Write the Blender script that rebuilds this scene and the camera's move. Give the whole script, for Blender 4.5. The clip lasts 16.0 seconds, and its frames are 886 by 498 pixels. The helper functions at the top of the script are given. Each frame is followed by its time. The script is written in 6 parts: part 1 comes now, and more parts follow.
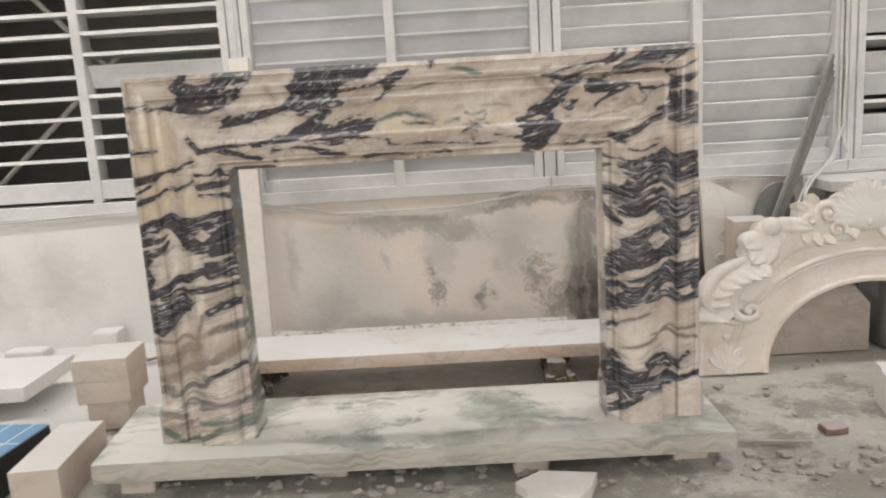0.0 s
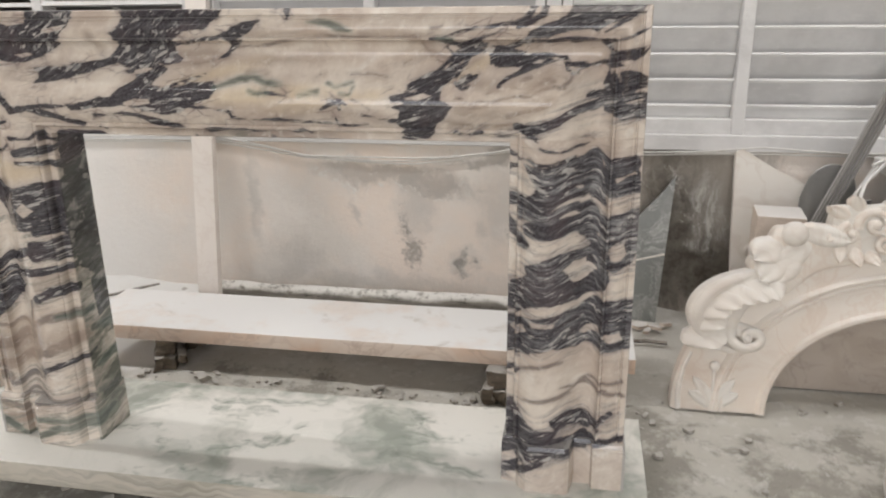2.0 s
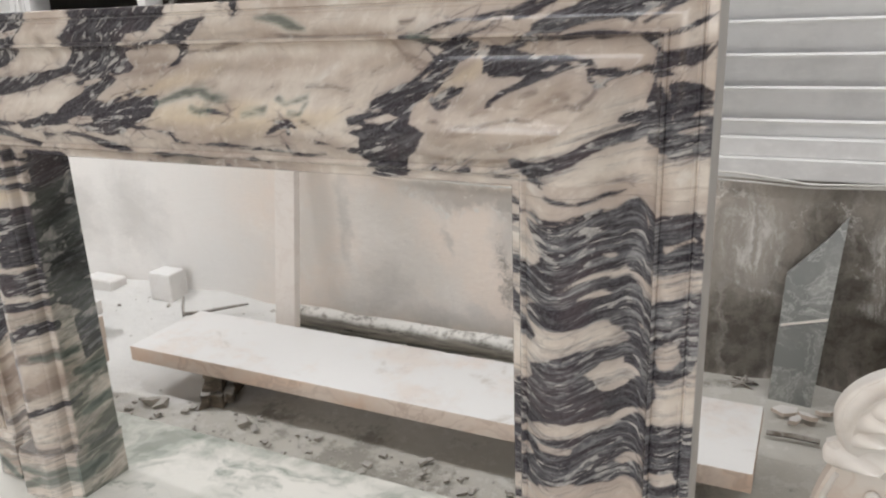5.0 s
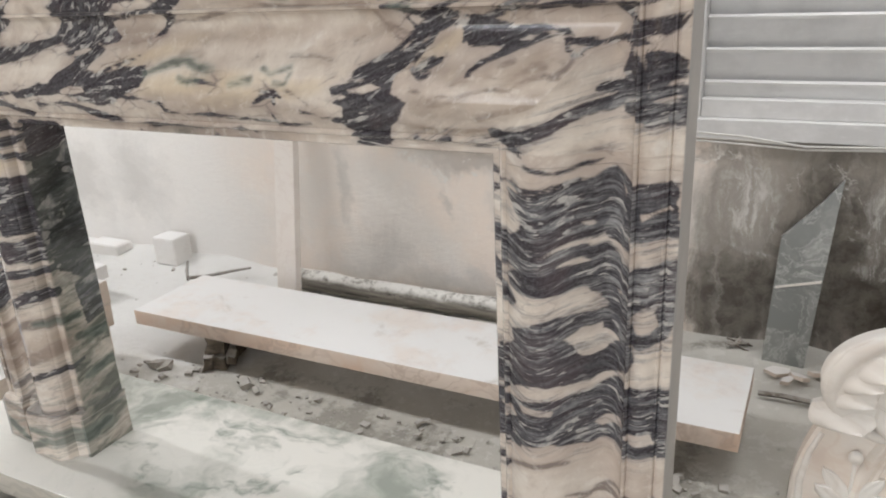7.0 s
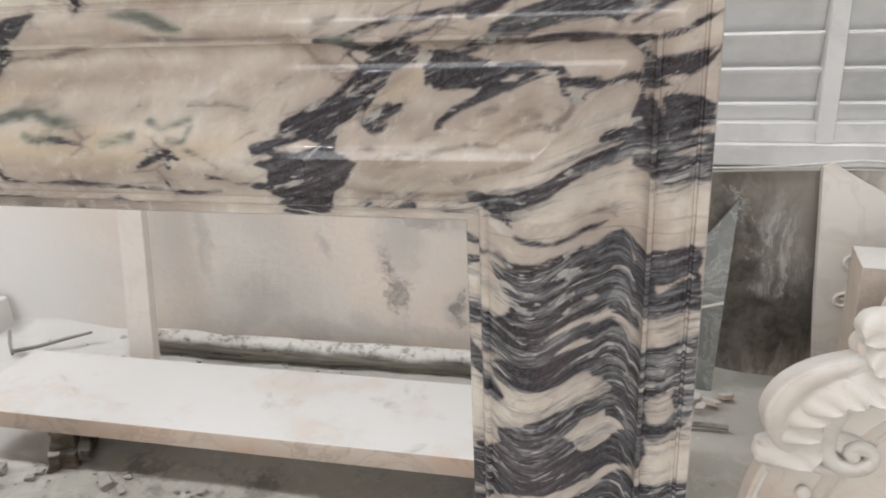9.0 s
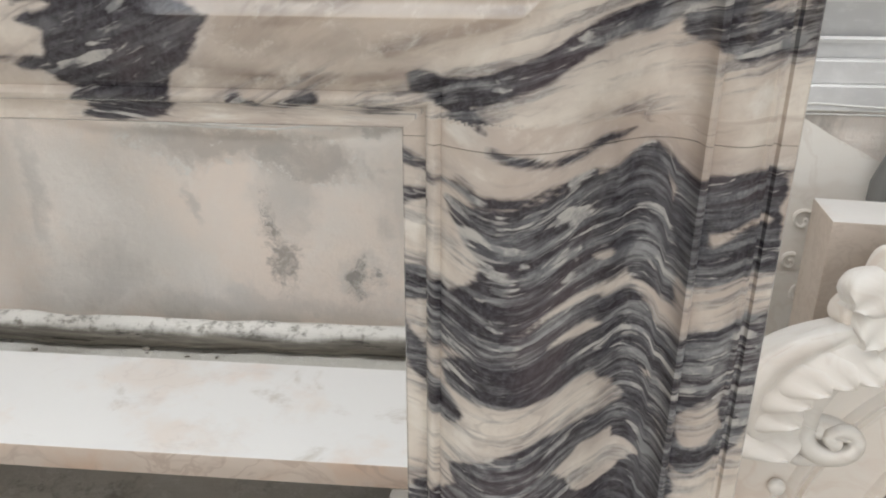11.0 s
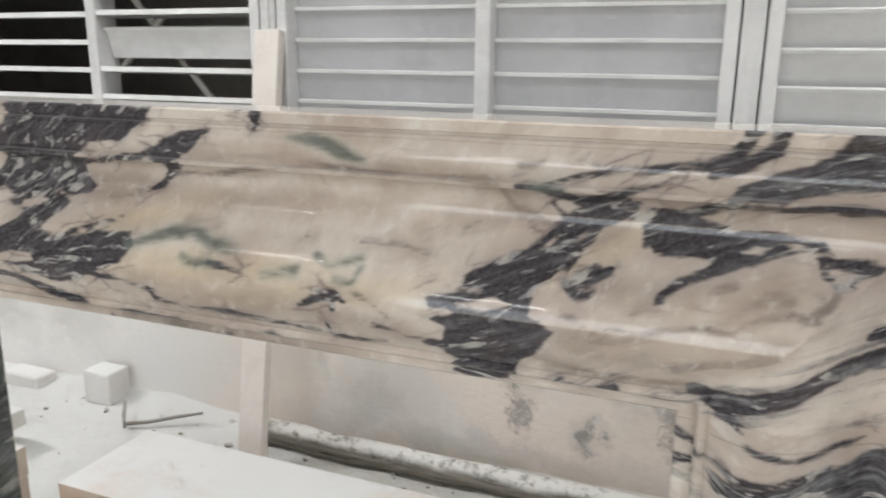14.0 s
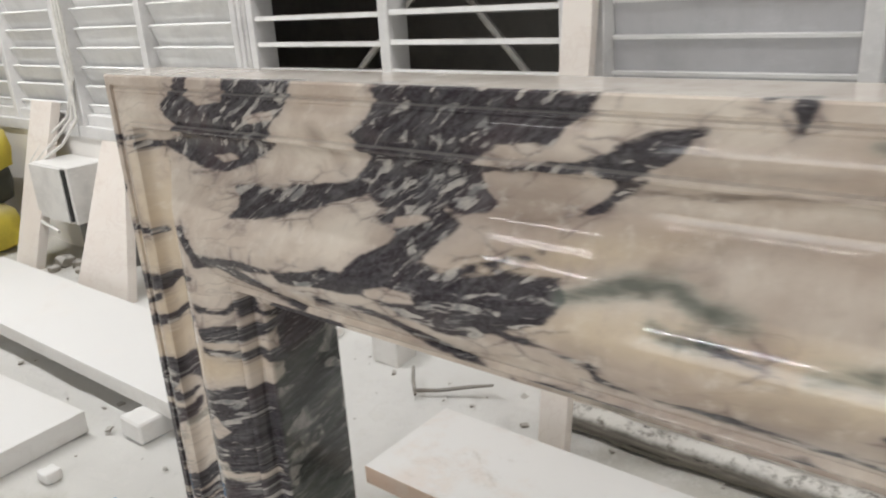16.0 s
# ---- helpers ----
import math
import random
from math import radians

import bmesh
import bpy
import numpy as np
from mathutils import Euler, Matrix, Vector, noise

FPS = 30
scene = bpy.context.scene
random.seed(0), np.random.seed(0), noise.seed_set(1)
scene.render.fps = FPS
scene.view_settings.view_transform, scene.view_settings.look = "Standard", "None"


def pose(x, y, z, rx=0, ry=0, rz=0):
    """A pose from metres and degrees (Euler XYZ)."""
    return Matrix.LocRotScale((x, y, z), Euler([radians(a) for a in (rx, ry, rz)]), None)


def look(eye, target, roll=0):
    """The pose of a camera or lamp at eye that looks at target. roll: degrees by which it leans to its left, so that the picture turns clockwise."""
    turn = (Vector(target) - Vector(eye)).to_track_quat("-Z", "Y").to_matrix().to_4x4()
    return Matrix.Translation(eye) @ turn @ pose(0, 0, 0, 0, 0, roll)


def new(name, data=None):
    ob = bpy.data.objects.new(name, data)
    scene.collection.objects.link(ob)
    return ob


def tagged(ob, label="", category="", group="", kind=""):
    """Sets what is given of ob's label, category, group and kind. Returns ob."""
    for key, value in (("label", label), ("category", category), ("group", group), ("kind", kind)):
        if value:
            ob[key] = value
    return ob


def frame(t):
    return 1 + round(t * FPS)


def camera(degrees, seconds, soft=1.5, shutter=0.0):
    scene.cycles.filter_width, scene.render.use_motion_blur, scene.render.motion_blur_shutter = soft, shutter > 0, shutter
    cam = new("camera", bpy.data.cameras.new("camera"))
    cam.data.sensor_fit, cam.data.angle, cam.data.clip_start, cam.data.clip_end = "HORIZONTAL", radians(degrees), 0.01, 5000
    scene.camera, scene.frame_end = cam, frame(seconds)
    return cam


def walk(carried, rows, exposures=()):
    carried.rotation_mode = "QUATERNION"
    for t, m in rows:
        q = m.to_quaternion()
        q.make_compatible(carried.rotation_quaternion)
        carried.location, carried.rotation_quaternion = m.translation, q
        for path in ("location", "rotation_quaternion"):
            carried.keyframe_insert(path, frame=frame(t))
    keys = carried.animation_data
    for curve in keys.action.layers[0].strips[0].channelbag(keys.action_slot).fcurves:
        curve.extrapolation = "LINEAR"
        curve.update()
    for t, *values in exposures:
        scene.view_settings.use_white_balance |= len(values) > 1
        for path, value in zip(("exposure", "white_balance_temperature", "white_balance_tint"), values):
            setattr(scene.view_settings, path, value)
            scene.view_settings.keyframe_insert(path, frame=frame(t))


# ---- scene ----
cam = camera(60.3, 16.0, soft=2.0, shutter=0.4)
PATH = [
    (0, (0.104, -0.041, 1.02), (0.068, 1.927, 0.663), -3.5),
    (0.5, (0.282, 0.063, 1.102), (0.239, 2.013, 0.659), -3.2),
    (1, (0.418, 0.232, 1.144), (0.31, 2.161, 0.625), -2.5),
    (1.5, (0.528, 0.372, 1.149), (0.329, 2.28, 0.582), -2.1),
    (2, (0.665, 0.54, 1.169), (0.318, 2.409, 0.549), -0.7),
    (2.5, (0.807, 0.752, 1.215), (0.3, 2.584, 0.594), -0.3),
    (3, (0.797, 0.917, 1.187), (0.222, 2.751, 0.633), -1.5),
    (3.5, (0.809, 1.063, 1.166), (0.189, 2.9, 0.675), -1.5),
    (4, (0.848, 1.114, 1.154), (0.126, 2.909, 0.648), -1.4),
    (4.5, (0.876, 1.11, 1.145), (0.077, 2.859, 0.595), -1.9),
    (5, (0.896, 1.096, 1.132), (0.05, 2.807, 0.533), -2.3),
    (5.2, (0.901, 1.091, 1.124), (0.039, 2.787, 0.505), -2.4),
    (7.3, (0.942, 1.105, 1.16), (0.084, 2.772, 0.464), -2.9),
    (7.5, (0.943, 1.121, 1.184), (0.098, 2.801, 0.504), -2.9),
    (8, (0.864, 1.161, 1.185), (0.085, 2.887, 0.54), -3.1),
    (8.5, (0.75, 1.194, 1.192), (0.158, 2.99, 0.542), -3.0),
    (9, (0.693, 1.262, 1.162), (0.244, 3.088, 0.48), -2.5),
    (9.2, (0.669, 1.31, 1.143), (0.255, 3.137, 0.443), -2.5),
    (11.3, (0.592, 1.596, 1.012), (0.446, 3.438, 0.248), 0.4),
    (11.5, (0.601, 1.612, 1.013), (0.451, 3.467, 0.28), 0.3),
    (12, (0.599, 1.624, 1.021), (0.495, 3.516, 0.38), 0.0),
    (12.5, (0.593, 1.594, 1.057), (0.438, 3.486, 0.428), 0.1),
    (13, (0.594, 1.499, 1.123), (0.191, 3.374, 0.556), 0.3),
    (13.5, (0.587, 1.408, 1.178), (0.014, 3.257, 0.677), 0.8),
    (14, (0.558, 1.381, 1.21), (-0.156, 3.188, 0.734), 0.7),
    (14.5, (0.513, 1.387, 1.206), (-0.378, 3.11, 0.721), 0.5),
    (15, (0.415, 1.5, 1.207), (-0.687, 3.088, 0.693), -0.1),
    (15.5, (0.326, 1.544, 1.24), (-0.869, 3.045, 0.677), -1.8),
    (16, (0.185, 1.565, 1.236), (-1.017, 3.027, 0.59), -3.6),
]
walk(cam, [(t, look(eye, target, roll)) for t, eye, target, roll in PATH], [(0, 0.11, 6550, 10.5), (2, 0.13, 6450, 11), (3.5, 0.16, 6300, 10.5), (7.5, 0.20, 6250, 10), (9, 0.20, 6250, 10), (11.5, 0.22, 6200, 8), (12.5, 0.23, 6200, 8), (14.5, 0.13, 6150, 7.5), (15.5, 0.04, 6300, 9), (16, 0.02, 6350, 9)])

# ---- world and light ----
world = bpy.data.worlds.new("world")
scene.world = world
world.use_nodes = True
_sky = world.node_tree.nodes.new("ShaderNodeTexSky")
_sky.sky_type, _sky.sun_disc = "NISHITA", False
_sky.sun_elevation, _sky.sun_rotation = radians(40), radians(180)
world.node_tree.links.new(_sky.outputs[0], world.node_tree.nodes["Background"].inputs[0])
world.node_tree.nodes["Background"].inputs[1].default_value = 0.1


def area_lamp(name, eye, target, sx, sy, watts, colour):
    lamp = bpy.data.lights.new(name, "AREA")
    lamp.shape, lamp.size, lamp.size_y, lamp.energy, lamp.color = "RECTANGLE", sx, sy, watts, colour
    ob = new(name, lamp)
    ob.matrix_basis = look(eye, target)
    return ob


# assumed daylight through a wide unseen doorway behind the camera, and unseen ceiling tubes
area_lamp("assumed_doorway_daylight", (0.5, -4.4, 2.1), (0.3, 3.0, 0.8), 6.5, 2.6, 142, (1.0, 0.98, 0.97))
# first four and the x 2.8 lamp are added to brighten windows, slab, arch
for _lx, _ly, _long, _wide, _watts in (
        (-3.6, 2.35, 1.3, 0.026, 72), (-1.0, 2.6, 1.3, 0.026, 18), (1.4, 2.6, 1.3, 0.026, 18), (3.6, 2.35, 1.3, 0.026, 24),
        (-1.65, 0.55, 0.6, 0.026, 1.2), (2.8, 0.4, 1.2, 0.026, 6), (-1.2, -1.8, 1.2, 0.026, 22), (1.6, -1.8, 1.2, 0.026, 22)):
    area_lamp("tube_fill_lamp", (_lx, _ly, 3.18), (_lx, _ly + 0.001, 0.0), _long, _wide, _watts, (1.0, 0.975, 0.955))
scene.view_settings.exposure = 0.0


# ---- materials ----
class Nodes:
    """A short way to write node materials."""

    def __init__(self, name):
        self.mat = bpy.data.materials.new(name)
        self.mat.use_nodes = True
        self.t = self.mat.node_tree
        self.out = self.t.nodes["Principled BSDF"]

    def put(self, socket, value):
        if hasattr(value, "is_output"):
            self.t.links.new(value, socket)
        elif isinstance(value, tuple) and len(value) == 3 and socket.type == "RGBA":
            socket.default_value = (*value, 1)
        else:
            socket.default_value = value

    def node(self, kind, out=0, ins=(), **attrs):
        n = self.t.nodes.new("ShaderNode" + kind)
        if kind in ("Math", "VectorMath", "MixRGB"):
            if "operation" in attrs:
                n.operation = attrs.pop("operation")
            if "blend_type" in attrs:
                n.blend_type = attrs.pop("blend_type")
        if "vector_type" in attrs:
            n.vector_type = attrs.pop("vector_type")
        if "feature" in attrs:
            n.feature = attrs.pop("feature")
        if "interpolation_type" in attrs:
            n.interpolation_type = attrs.pop("interpolation_type")
        if "noise_dimensions" in attrs:
            n.noise_dimensions = attrs.pop("noise_dimensions")
        for k, v in dict(ins).items():
            self.put(n.inputs[k], v)
        return n.outputs[out]

    def math(self, op, a, b=0.0, c=0.0):
        return self.node("Math", ins={0: a, 1: b, 2: c}, operation=op)

    def vec(self, op, a, b=(0, 0, 0), out=0):
        return self.node("VectorMath", out, {0: a, 1: b}, operation=op)

    def mix(self, fac, a, b, blend="MIX"):
        return self.node("MixRGB", ins={0: fac, 1: a, 2: b}, blend_type=blend)

    def coords(self):
        return self.node("TexCoord", 3)

    def scaled(self, v, scale, rot=(0, 0, 0), loc=(0, 0, 0)):
        return self.node("Mapping", ins={0: v, 1: loc, 2: rot, 3: scale})

    def noise(self, v, scale, detail=4.0, rough=0.55, distort=0.0, out=0):
        return self.node("TexNoise", out, {"Vector": v, "Scale": scale, "Detail": detail, "Roughness": rough, "Distortion": distort})

    def voronoi(self, v, scale, out=0, feature="F1", rand=1.0):
        return self.node("TexVoronoi", out, {"Vector": v, "Scale": scale, "Randomness": rand}, feature=feature)

    def span(self, v, a, b, lo=0.0, hi=1.0, soft=True):
        return self.node("MapRange", ins={0: v, 1: a, 2: b, 3: lo, 4: hi}, interpolation_type="SMOOTHSTEP" if soft else "LINEAR")

    def bump(self, height, strength=0.2, dist=0.01, normal=None):
        ins = {"Strength": strength, "Distance": dist, "Height": height}
        if normal is not None:
            ins["Normal"] = normal
        return self.node("Bump", ins=ins)

    def up(self):
        return self.node("SeparateXYZ", 2, {0: self.node("NewGeometry", 1)})

    def done(self, colour, rough=0.5, normal=None, **more):
        self.put(self.out.inputs["Base Color"], colour)
        self.put(self.out.inputs["Roughness"], rough)
        if normal is not None:
            self.put(self.out.inputs["Normal"], normal)
        for k, v in more.items():
            self.put(self.out.inputs[k.replace("_", " ")], v)
        return self.mat


DUST = (0.70, 0.675, 0.635)


def ellipse(n, v, cx, cz, rx, rz, deg):
    m = n.node("Mapping", ins={0: v, 1: (cx, cz, 0), 2: (0, 0, radians(deg)), 3: (rx, rz, 1)}, vector_type="TEXTURE")
    return n.vec("LENGTH", m, out=1)


def nearest(n, v, shapes):
    """Distance to the nearest of many shapes, in batches that follow on one another to keep the shader's memory small."""
    d = None
    for k, s in enumerate(shapes):
        if k and k % 8 == 0:
            v = n.vec("ADD", v, n.math("MULTIPLY", d, 1e-7))
        e = ellipse(n, v, *s)
        d = e if d is None else n.math("MINIMUM", d, e)
    return d


# the surround: half its width, its top, the foot of the jambs, the hearth, the width of the moulding
HALF, TOP, FOOT, HEARTH_TOP = 0.785, 1.157, 0.218, 0.105
WIDE = 0.2645

# Veins of the surround in metres, as (x, height) on its front; widths are half widths in millimetres.
VEINS = {"dark": [], "streaky": [], "pale": [], "green": [], "brown": [], "tan": []}


def patch(kind, places):
    VEINS[kind].append(("patch", np.array(places).reshape(-1, 2)))


def run(kind, places):
    VEINS[kind].append(("run", np.array(places).reshape(-1, 3) * (1, 1, 0.001)))


def dark_patch(*places):
    patch("dark", places)


def streaky_patch(*places):
    patch("streaky", places)
    patch("dark", places)


def pale_patch(*places):
    patch("pale", places)


def dark_vein(*places):
    run("dark", places)


def green_vein(*places):
    run("green", places)


def brown_vein(*places):
    run("brown", places)


# tan clouds of the stone, and moulding shade put into its colour
def tan_cloud_and_shade(*places):
    run("tan", places)


dark_patch(-0.620, 1.157, -0.545, 1.157, -0.471, 1.157, -0.417, 1.171, -0.435, 1.129, -0.454, 1.111, -0.470, 1.089, -0.528, 1.060, -0.566, 1.049, -0.611, 1.050, -0.651, 1.060, -0.689, 1.066, -0.722, 1.067, -0.739, 1.075, -0.699, 1.074, -0.651, 1.085, -0.632, 1.100, -0.648, 1.116, -0.655, 1.126, -0.641, 1.139, -0.603, 1.171)
pale_patch(-0.592, 1.171, -0.533, 1.171, -0.541, 1.132, -0.581, 1.127, -0.612, 1.136)
pale_patch(-0.496, 1.118, -0.451, 1.127, -0.445, 1.118, -0.489, 1.112)
pale_patch(-0.591, 1.063, -0.560, 1.070, -0.539, 1.066, -0.570, 1.057)
dark_patch(-0.534, 1.037, -0.514, 1.038, -0.410, 1.048, -0.349, 1.062, -0.310, 1.060, -0.342, 1.045, -0.396, 1.029, -0.442, 1.019, -0.483, 1.010, -0.524, 1.006, -0.512, 1.017, -0.518, 1.027)
dark_patch(-0.313, 1.124, -0.294, 1.171, -0.311, 1.157, -0.296, 1.157, -0.081, 1.157, -0.068, 1.171, -0.091, 1.141, -0.106, 1.131, -0.115, 1.116, -0.166, 1.114, -0.187, 1.102, -0.192, 1.096, -0.200, 1.080, -0.193, 1.068, -0.183, 1.057, -0.192, 1.049, -0.216, 1.046, -0.237, 1.051, -0.243, 1.043, -0.210, 1.036, -0.223, 1.026, -0.267, 1.021, -0.287, 1.029, -0.316, 1.028, -0.300, 1.039, -0.337, 1.050, -0.360, 1.058, -0.340, 1.071, -0.322, 1.095, -0.340, 1.109)
pale_patch(-0.289, 1.034, -0.264, 1.039, -0.249, 1.037, -0.272, 1.029, -0.292, 1.026)
dark_patch(-0.446, 0.964, -0.404, 0.967, -0.361, 0.981, -0.337, 0.979, -0.312, 0.999, -0.285, 1.015, -0.272, 1.029, -0.249, 1.036, -0.220, 1.031, -0.241, 1.011, -0.252, 1.000, -0.228, 0.997, -0.148, 1.009, -0.102, 1.012, -0.091, 0.999, -0.107, 0.979, -0.150, 0.964, -0.177, 0.948, -0.209, 0.945, -0.240, 0.950, -0.273, 0.955, -0.307, 0.965, -0.347, 0.960, -0.391, 0.955, -0.433, 0.951)
pale_patch(-0.307, 0.968, -0.277, 0.977, -0.249, 0.976, -0.239, 0.968, -0.271, 0.963, -0.300, 0.962)
dark_vein(-0.606, 0.979, 5.7, -0.591, 0.964, 9.2, -0.581, 0.947, 6.3, -0.548, 0.951, 4.8, -0.502, 0.943, 5.3, -0.464, 0.931, 5.8, -0.418, 0.920, 4.4)
dark_vein(-0.589, 0.954, 3.5, -0.501, 0.961, 3.3, -0.452, 0.961, 2.5)
dark_vein(-0.383, 0.940, 1.8, -0.314, 0.947, 2.2, -0.273, 0.940, 4.3, -0.239, 0.928, 5.3, -0.204, 0.920, 4.7, -0.177, 0.917, 3.1)
dark_vein(-0.835, 1.063, 1.7, -0.784, 1.076, 2.4, -0.722, 1.081, 1.6)
dark_vein(-0.785, 0.952, 2.5, -0.715, 0.956, 2.4)
dark_vein(-0.785, 1.066, 2.5, -0.722, 1.081, 2.3)
dark_vein(-0.784, 1.014, 2.5, -0.785, 1.008, 2.5)
dark_patch(-0.091, 1.104, -0.061, 1.118, -0.032, 1.128, 0.002, 1.133, -0.007, 1.126, -0.018, 1.115, -0.036, 1.105, -0.047, 1.096, -0.036, 1.095, -0.067, 1.075, -0.086, 1.061, -0.104, 1.052, -0.077, 1.074, -0.068, 1.089, -0.074, 1.098)
brown_vein(-0.192, 1.049, 1.5, -0.144, 1.047, 1.9, -0.103, 1.051, 2.3, -0.081, 1.064, 2.3)
dark_vein(-0.198, 1.086, 1.5, -0.128, 1.096, 1.4, -0.090, 1.100, 1.8)
green_vein(-0.097, 1.000, 3.6, -0.066, 1.011, 5.3, -0.041, 1.018, 5.2, -0.012, 1.021, 4.7, 0.008, 1.012, 5.5, 0.033, 1.010, 5.0, 0.048, 1.010, 1.7)
green_vein(-0.020, 0.995, 3.0, 0.002, 0.990, 3.8, 0.018, 0.992, 2.5)
pale_patch(-0.106, 0.976, -0.071, 0.998, -0.037, 1.007, -0.015, 1.007, -0.030, 0.999, -0.063, 0.984, -0.091, 0.974)
dark_vein(0.018, 0.992, 1.7, 0.042, 0.988, 1.2, 0.061, 0.986, 0.8)
dark_vein(-0.156, 0.960, 1.9, -0.107, 0.960, 1.4, -0.058, 0.952, 0.9)
dark_vein(-0.256, 1.000, 1.6, -0.215, 0.997, 2.0, -0.173, 1.012, 1.0, -0.124, 1.026, 0.5)
dark_vein(0.038, 1.157, 2.0, 0.066, 1.171, 4.4, 0.062, 1.138, 3.1)
brown_vein(-0.053, 1.081, 2.8, 0.014, 1.086, 2.0, 0.088, 1.097, 1.8, 0.140, 1.104, 1.8, 0.193, 1.101, 1.7, 0.243, 1.100, 2.3, 0.302, 1.102, 2.7, 0.338, 1.099, 3.2)
green_vein(0.105, 1.131, 1.8, 0.140, 1.130, 5.4, 0.169, 1.120, 5.8, 0.198, 1.113, 1.7)
brown_vein(0.277, 1.171, 2.2, 0.294, 1.171, 2.2, 0.322, 1.171, 1.1, 0.349, 1.157, 1.1)
brown_vein(0.361, 1.118, 1.6, 0.375, 1.118, 2.6, 0.385, 1.120, 1.6)
green_vein(0.088, 0.987, 3.1, 0.128, 0.994, 3.6)
green_vein(0.149, 1.011, 1.2, 0.166, 1.002, 1.2, 0.184, 1.007, 1.7, 0.201, 1.013, 1.7)
green_vein(0.176, 0.993, 1.2, 0.196, 0.990, 1.7, 0.204, 1.006, 1.2)
brown_vein(0.118, 1.019, 1.2, 0.131, 1.028, 1.8)
brown_vein(0.195, 1.028, 1.8, 0.239, 1.030, 2.3, 0.273, 1.022, 1.7)
dark_vein(0.135, 0.960, 1.8, 0.159, 0.971, 2.4, 0.179, 0.977, 2.9, 0.176, 0.961, 1.8)
dark_vein(0.152, 0.978, 1.2, 0.179, 0.977, 2.3, 0.192, 0.967, 1.2)
dark_vein(-0.067, 0.957, 1.4, -0.062, 0.941, 3.5, -0.028, 0.935, 1.4, 0.051, 0.936, 1.3, 0.124, 0.933, 1.2, 0.164, 0.929, 3.0, 0.190, 0.926, 2.4, 0.231, 0.930, 1.2)
dark_vein(0.165, 0.942, 1.8, 0.169, 0.927, 3.0)
dark_vein(0.011, 0.897, 2.8, 0.089, 0.913, 3.2, 0.119, 0.900, 4.5, 0.128, 0.897, 2.6)
dark_vein(-0.164, 0.896, 2.3, -0.116, 0.912, 2.9, -0.039, 0.912, 2.1, 0.027, 0.901, 2.0)
dark_vein(0.223, 0.949, 1.2, 0.259, 0.941, 1.1, 0.297, 0.937, 1.7)
brown_vein(0.198, 0.982, 2.3, 0.224, 0.971, 2.8, 0.240, 0.960, 2.3)
dark_patch(0.404, 1.067, 0.390, 1.053, 0.372, 1.037, 0.343, 1.022, 0.323, 1.013, 0.312, 1.000, 0.343, 1.002, 0.333, 0.996, 0.300, 0.992, 0.279, 0.987, 0.284, 0.977, 0.308, 0.975, 0.285, 0.968, 0.300, 0.959, 0.302, 0.946, 0.292, 0.929, 0.308, 0.921, 0.295, 0.898, 0.320, 0.896, 0.344, 0.897, 0.361, 0.902, 0.374, 0.932, 0.397, 0.951, 0.407, 0.968, 0.396, 0.974, 0.384, 0.982, 0.386, 1.002, 0.400, 1.012, 0.407, 1.026, 0.414, 1.041, 0.417, 1.053, 0.435, 1.067, 0.460, 1.079, 0.480, 1.078, 0.461, 1.093, 0.435, 1.084, 0.414, 1.072)
pale_patch(0.310, 0.985, 0.350, 0.993, 0.368, 0.988, 0.341, 0.981, 0.313, 0.979)
pale_patch(0.288, 0.975, 0.302, 0.979, 0.311, 0.974, 0.297, 0.970)
pale_patch(0.391, 1.005, 0.406, 1.011, 0.411, 0.996, 0.406, 0.980, 0.390, 0.980, 0.385, 0.992)
pale_patch(0.401, 1.051, 0.393, 1.039, 0.381, 1.034, 0.391, 1.046)
dark_vein(0.401, 1.026, 1.6, 0.423, 1.024, 2.1, 0.442, 1.028, 2.1, 0.430, 1.015, 1.6)
dark_vein(0.410, 1.013, 1.6, 0.428, 1.002, 2.6, 0.442, 1.006, 1.0)
dark_vein(0.404, 1.067, 2.2, 0.424, 1.077, 3.3, 0.450, 1.088, 2.7, 0.470, 1.087, 2.1, 0.489, 1.080, 3.2, 0.504, 1.075, 4.8)
dark_vein(0.360, 1.097, 1.6, 0.381, 1.096, 2.1, 0.399, 1.090, 3.8, 0.414, 1.085, 2.7, 0.440, 1.090, 2.1, 0.470, 1.100, 2.1, 0.489, 1.106, 2.6, 0.502, 1.112, 3.1)
green_vein(0.376, 1.098, 2.1, 0.402, 1.096, 2.1)
dark_vein(0.381, 1.098, 1.6, 0.421, 1.111, 2.6, 0.460, 1.119, 2.1, 0.496, 1.122, 3.6, 0.527, 1.126, 4.1, 0.552, 1.136, 4.7, 0.572, 1.171, 4.7, 0.587, 1.171, 4.2)
brown_vein(0.303, 1.100, 2.2, 0.338, 1.098, 2.7, 0.349, 1.076, 3.9, 0.373, 1.056, 2.2)
brown_vein(0.303, 1.048, 1.7, 0.314, 1.054, 2.3)
dark_vein(0.504, 1.075, 2.7, 0.526, 1.084, 3.2, 0.552, 1.097, 4.1, 0.564, 1.107, 4.7)
dark_vein(0.390, 1.080, 1.6, 0.404, 1.067, 2.2)
dark_vein(0.534, 1.121, 3.6, 0.562, 1.130, 3.6, 0.581, 1.142, 4.3, 0.593, 1.171, 5.0, 0.624, 1.171, 3.5)
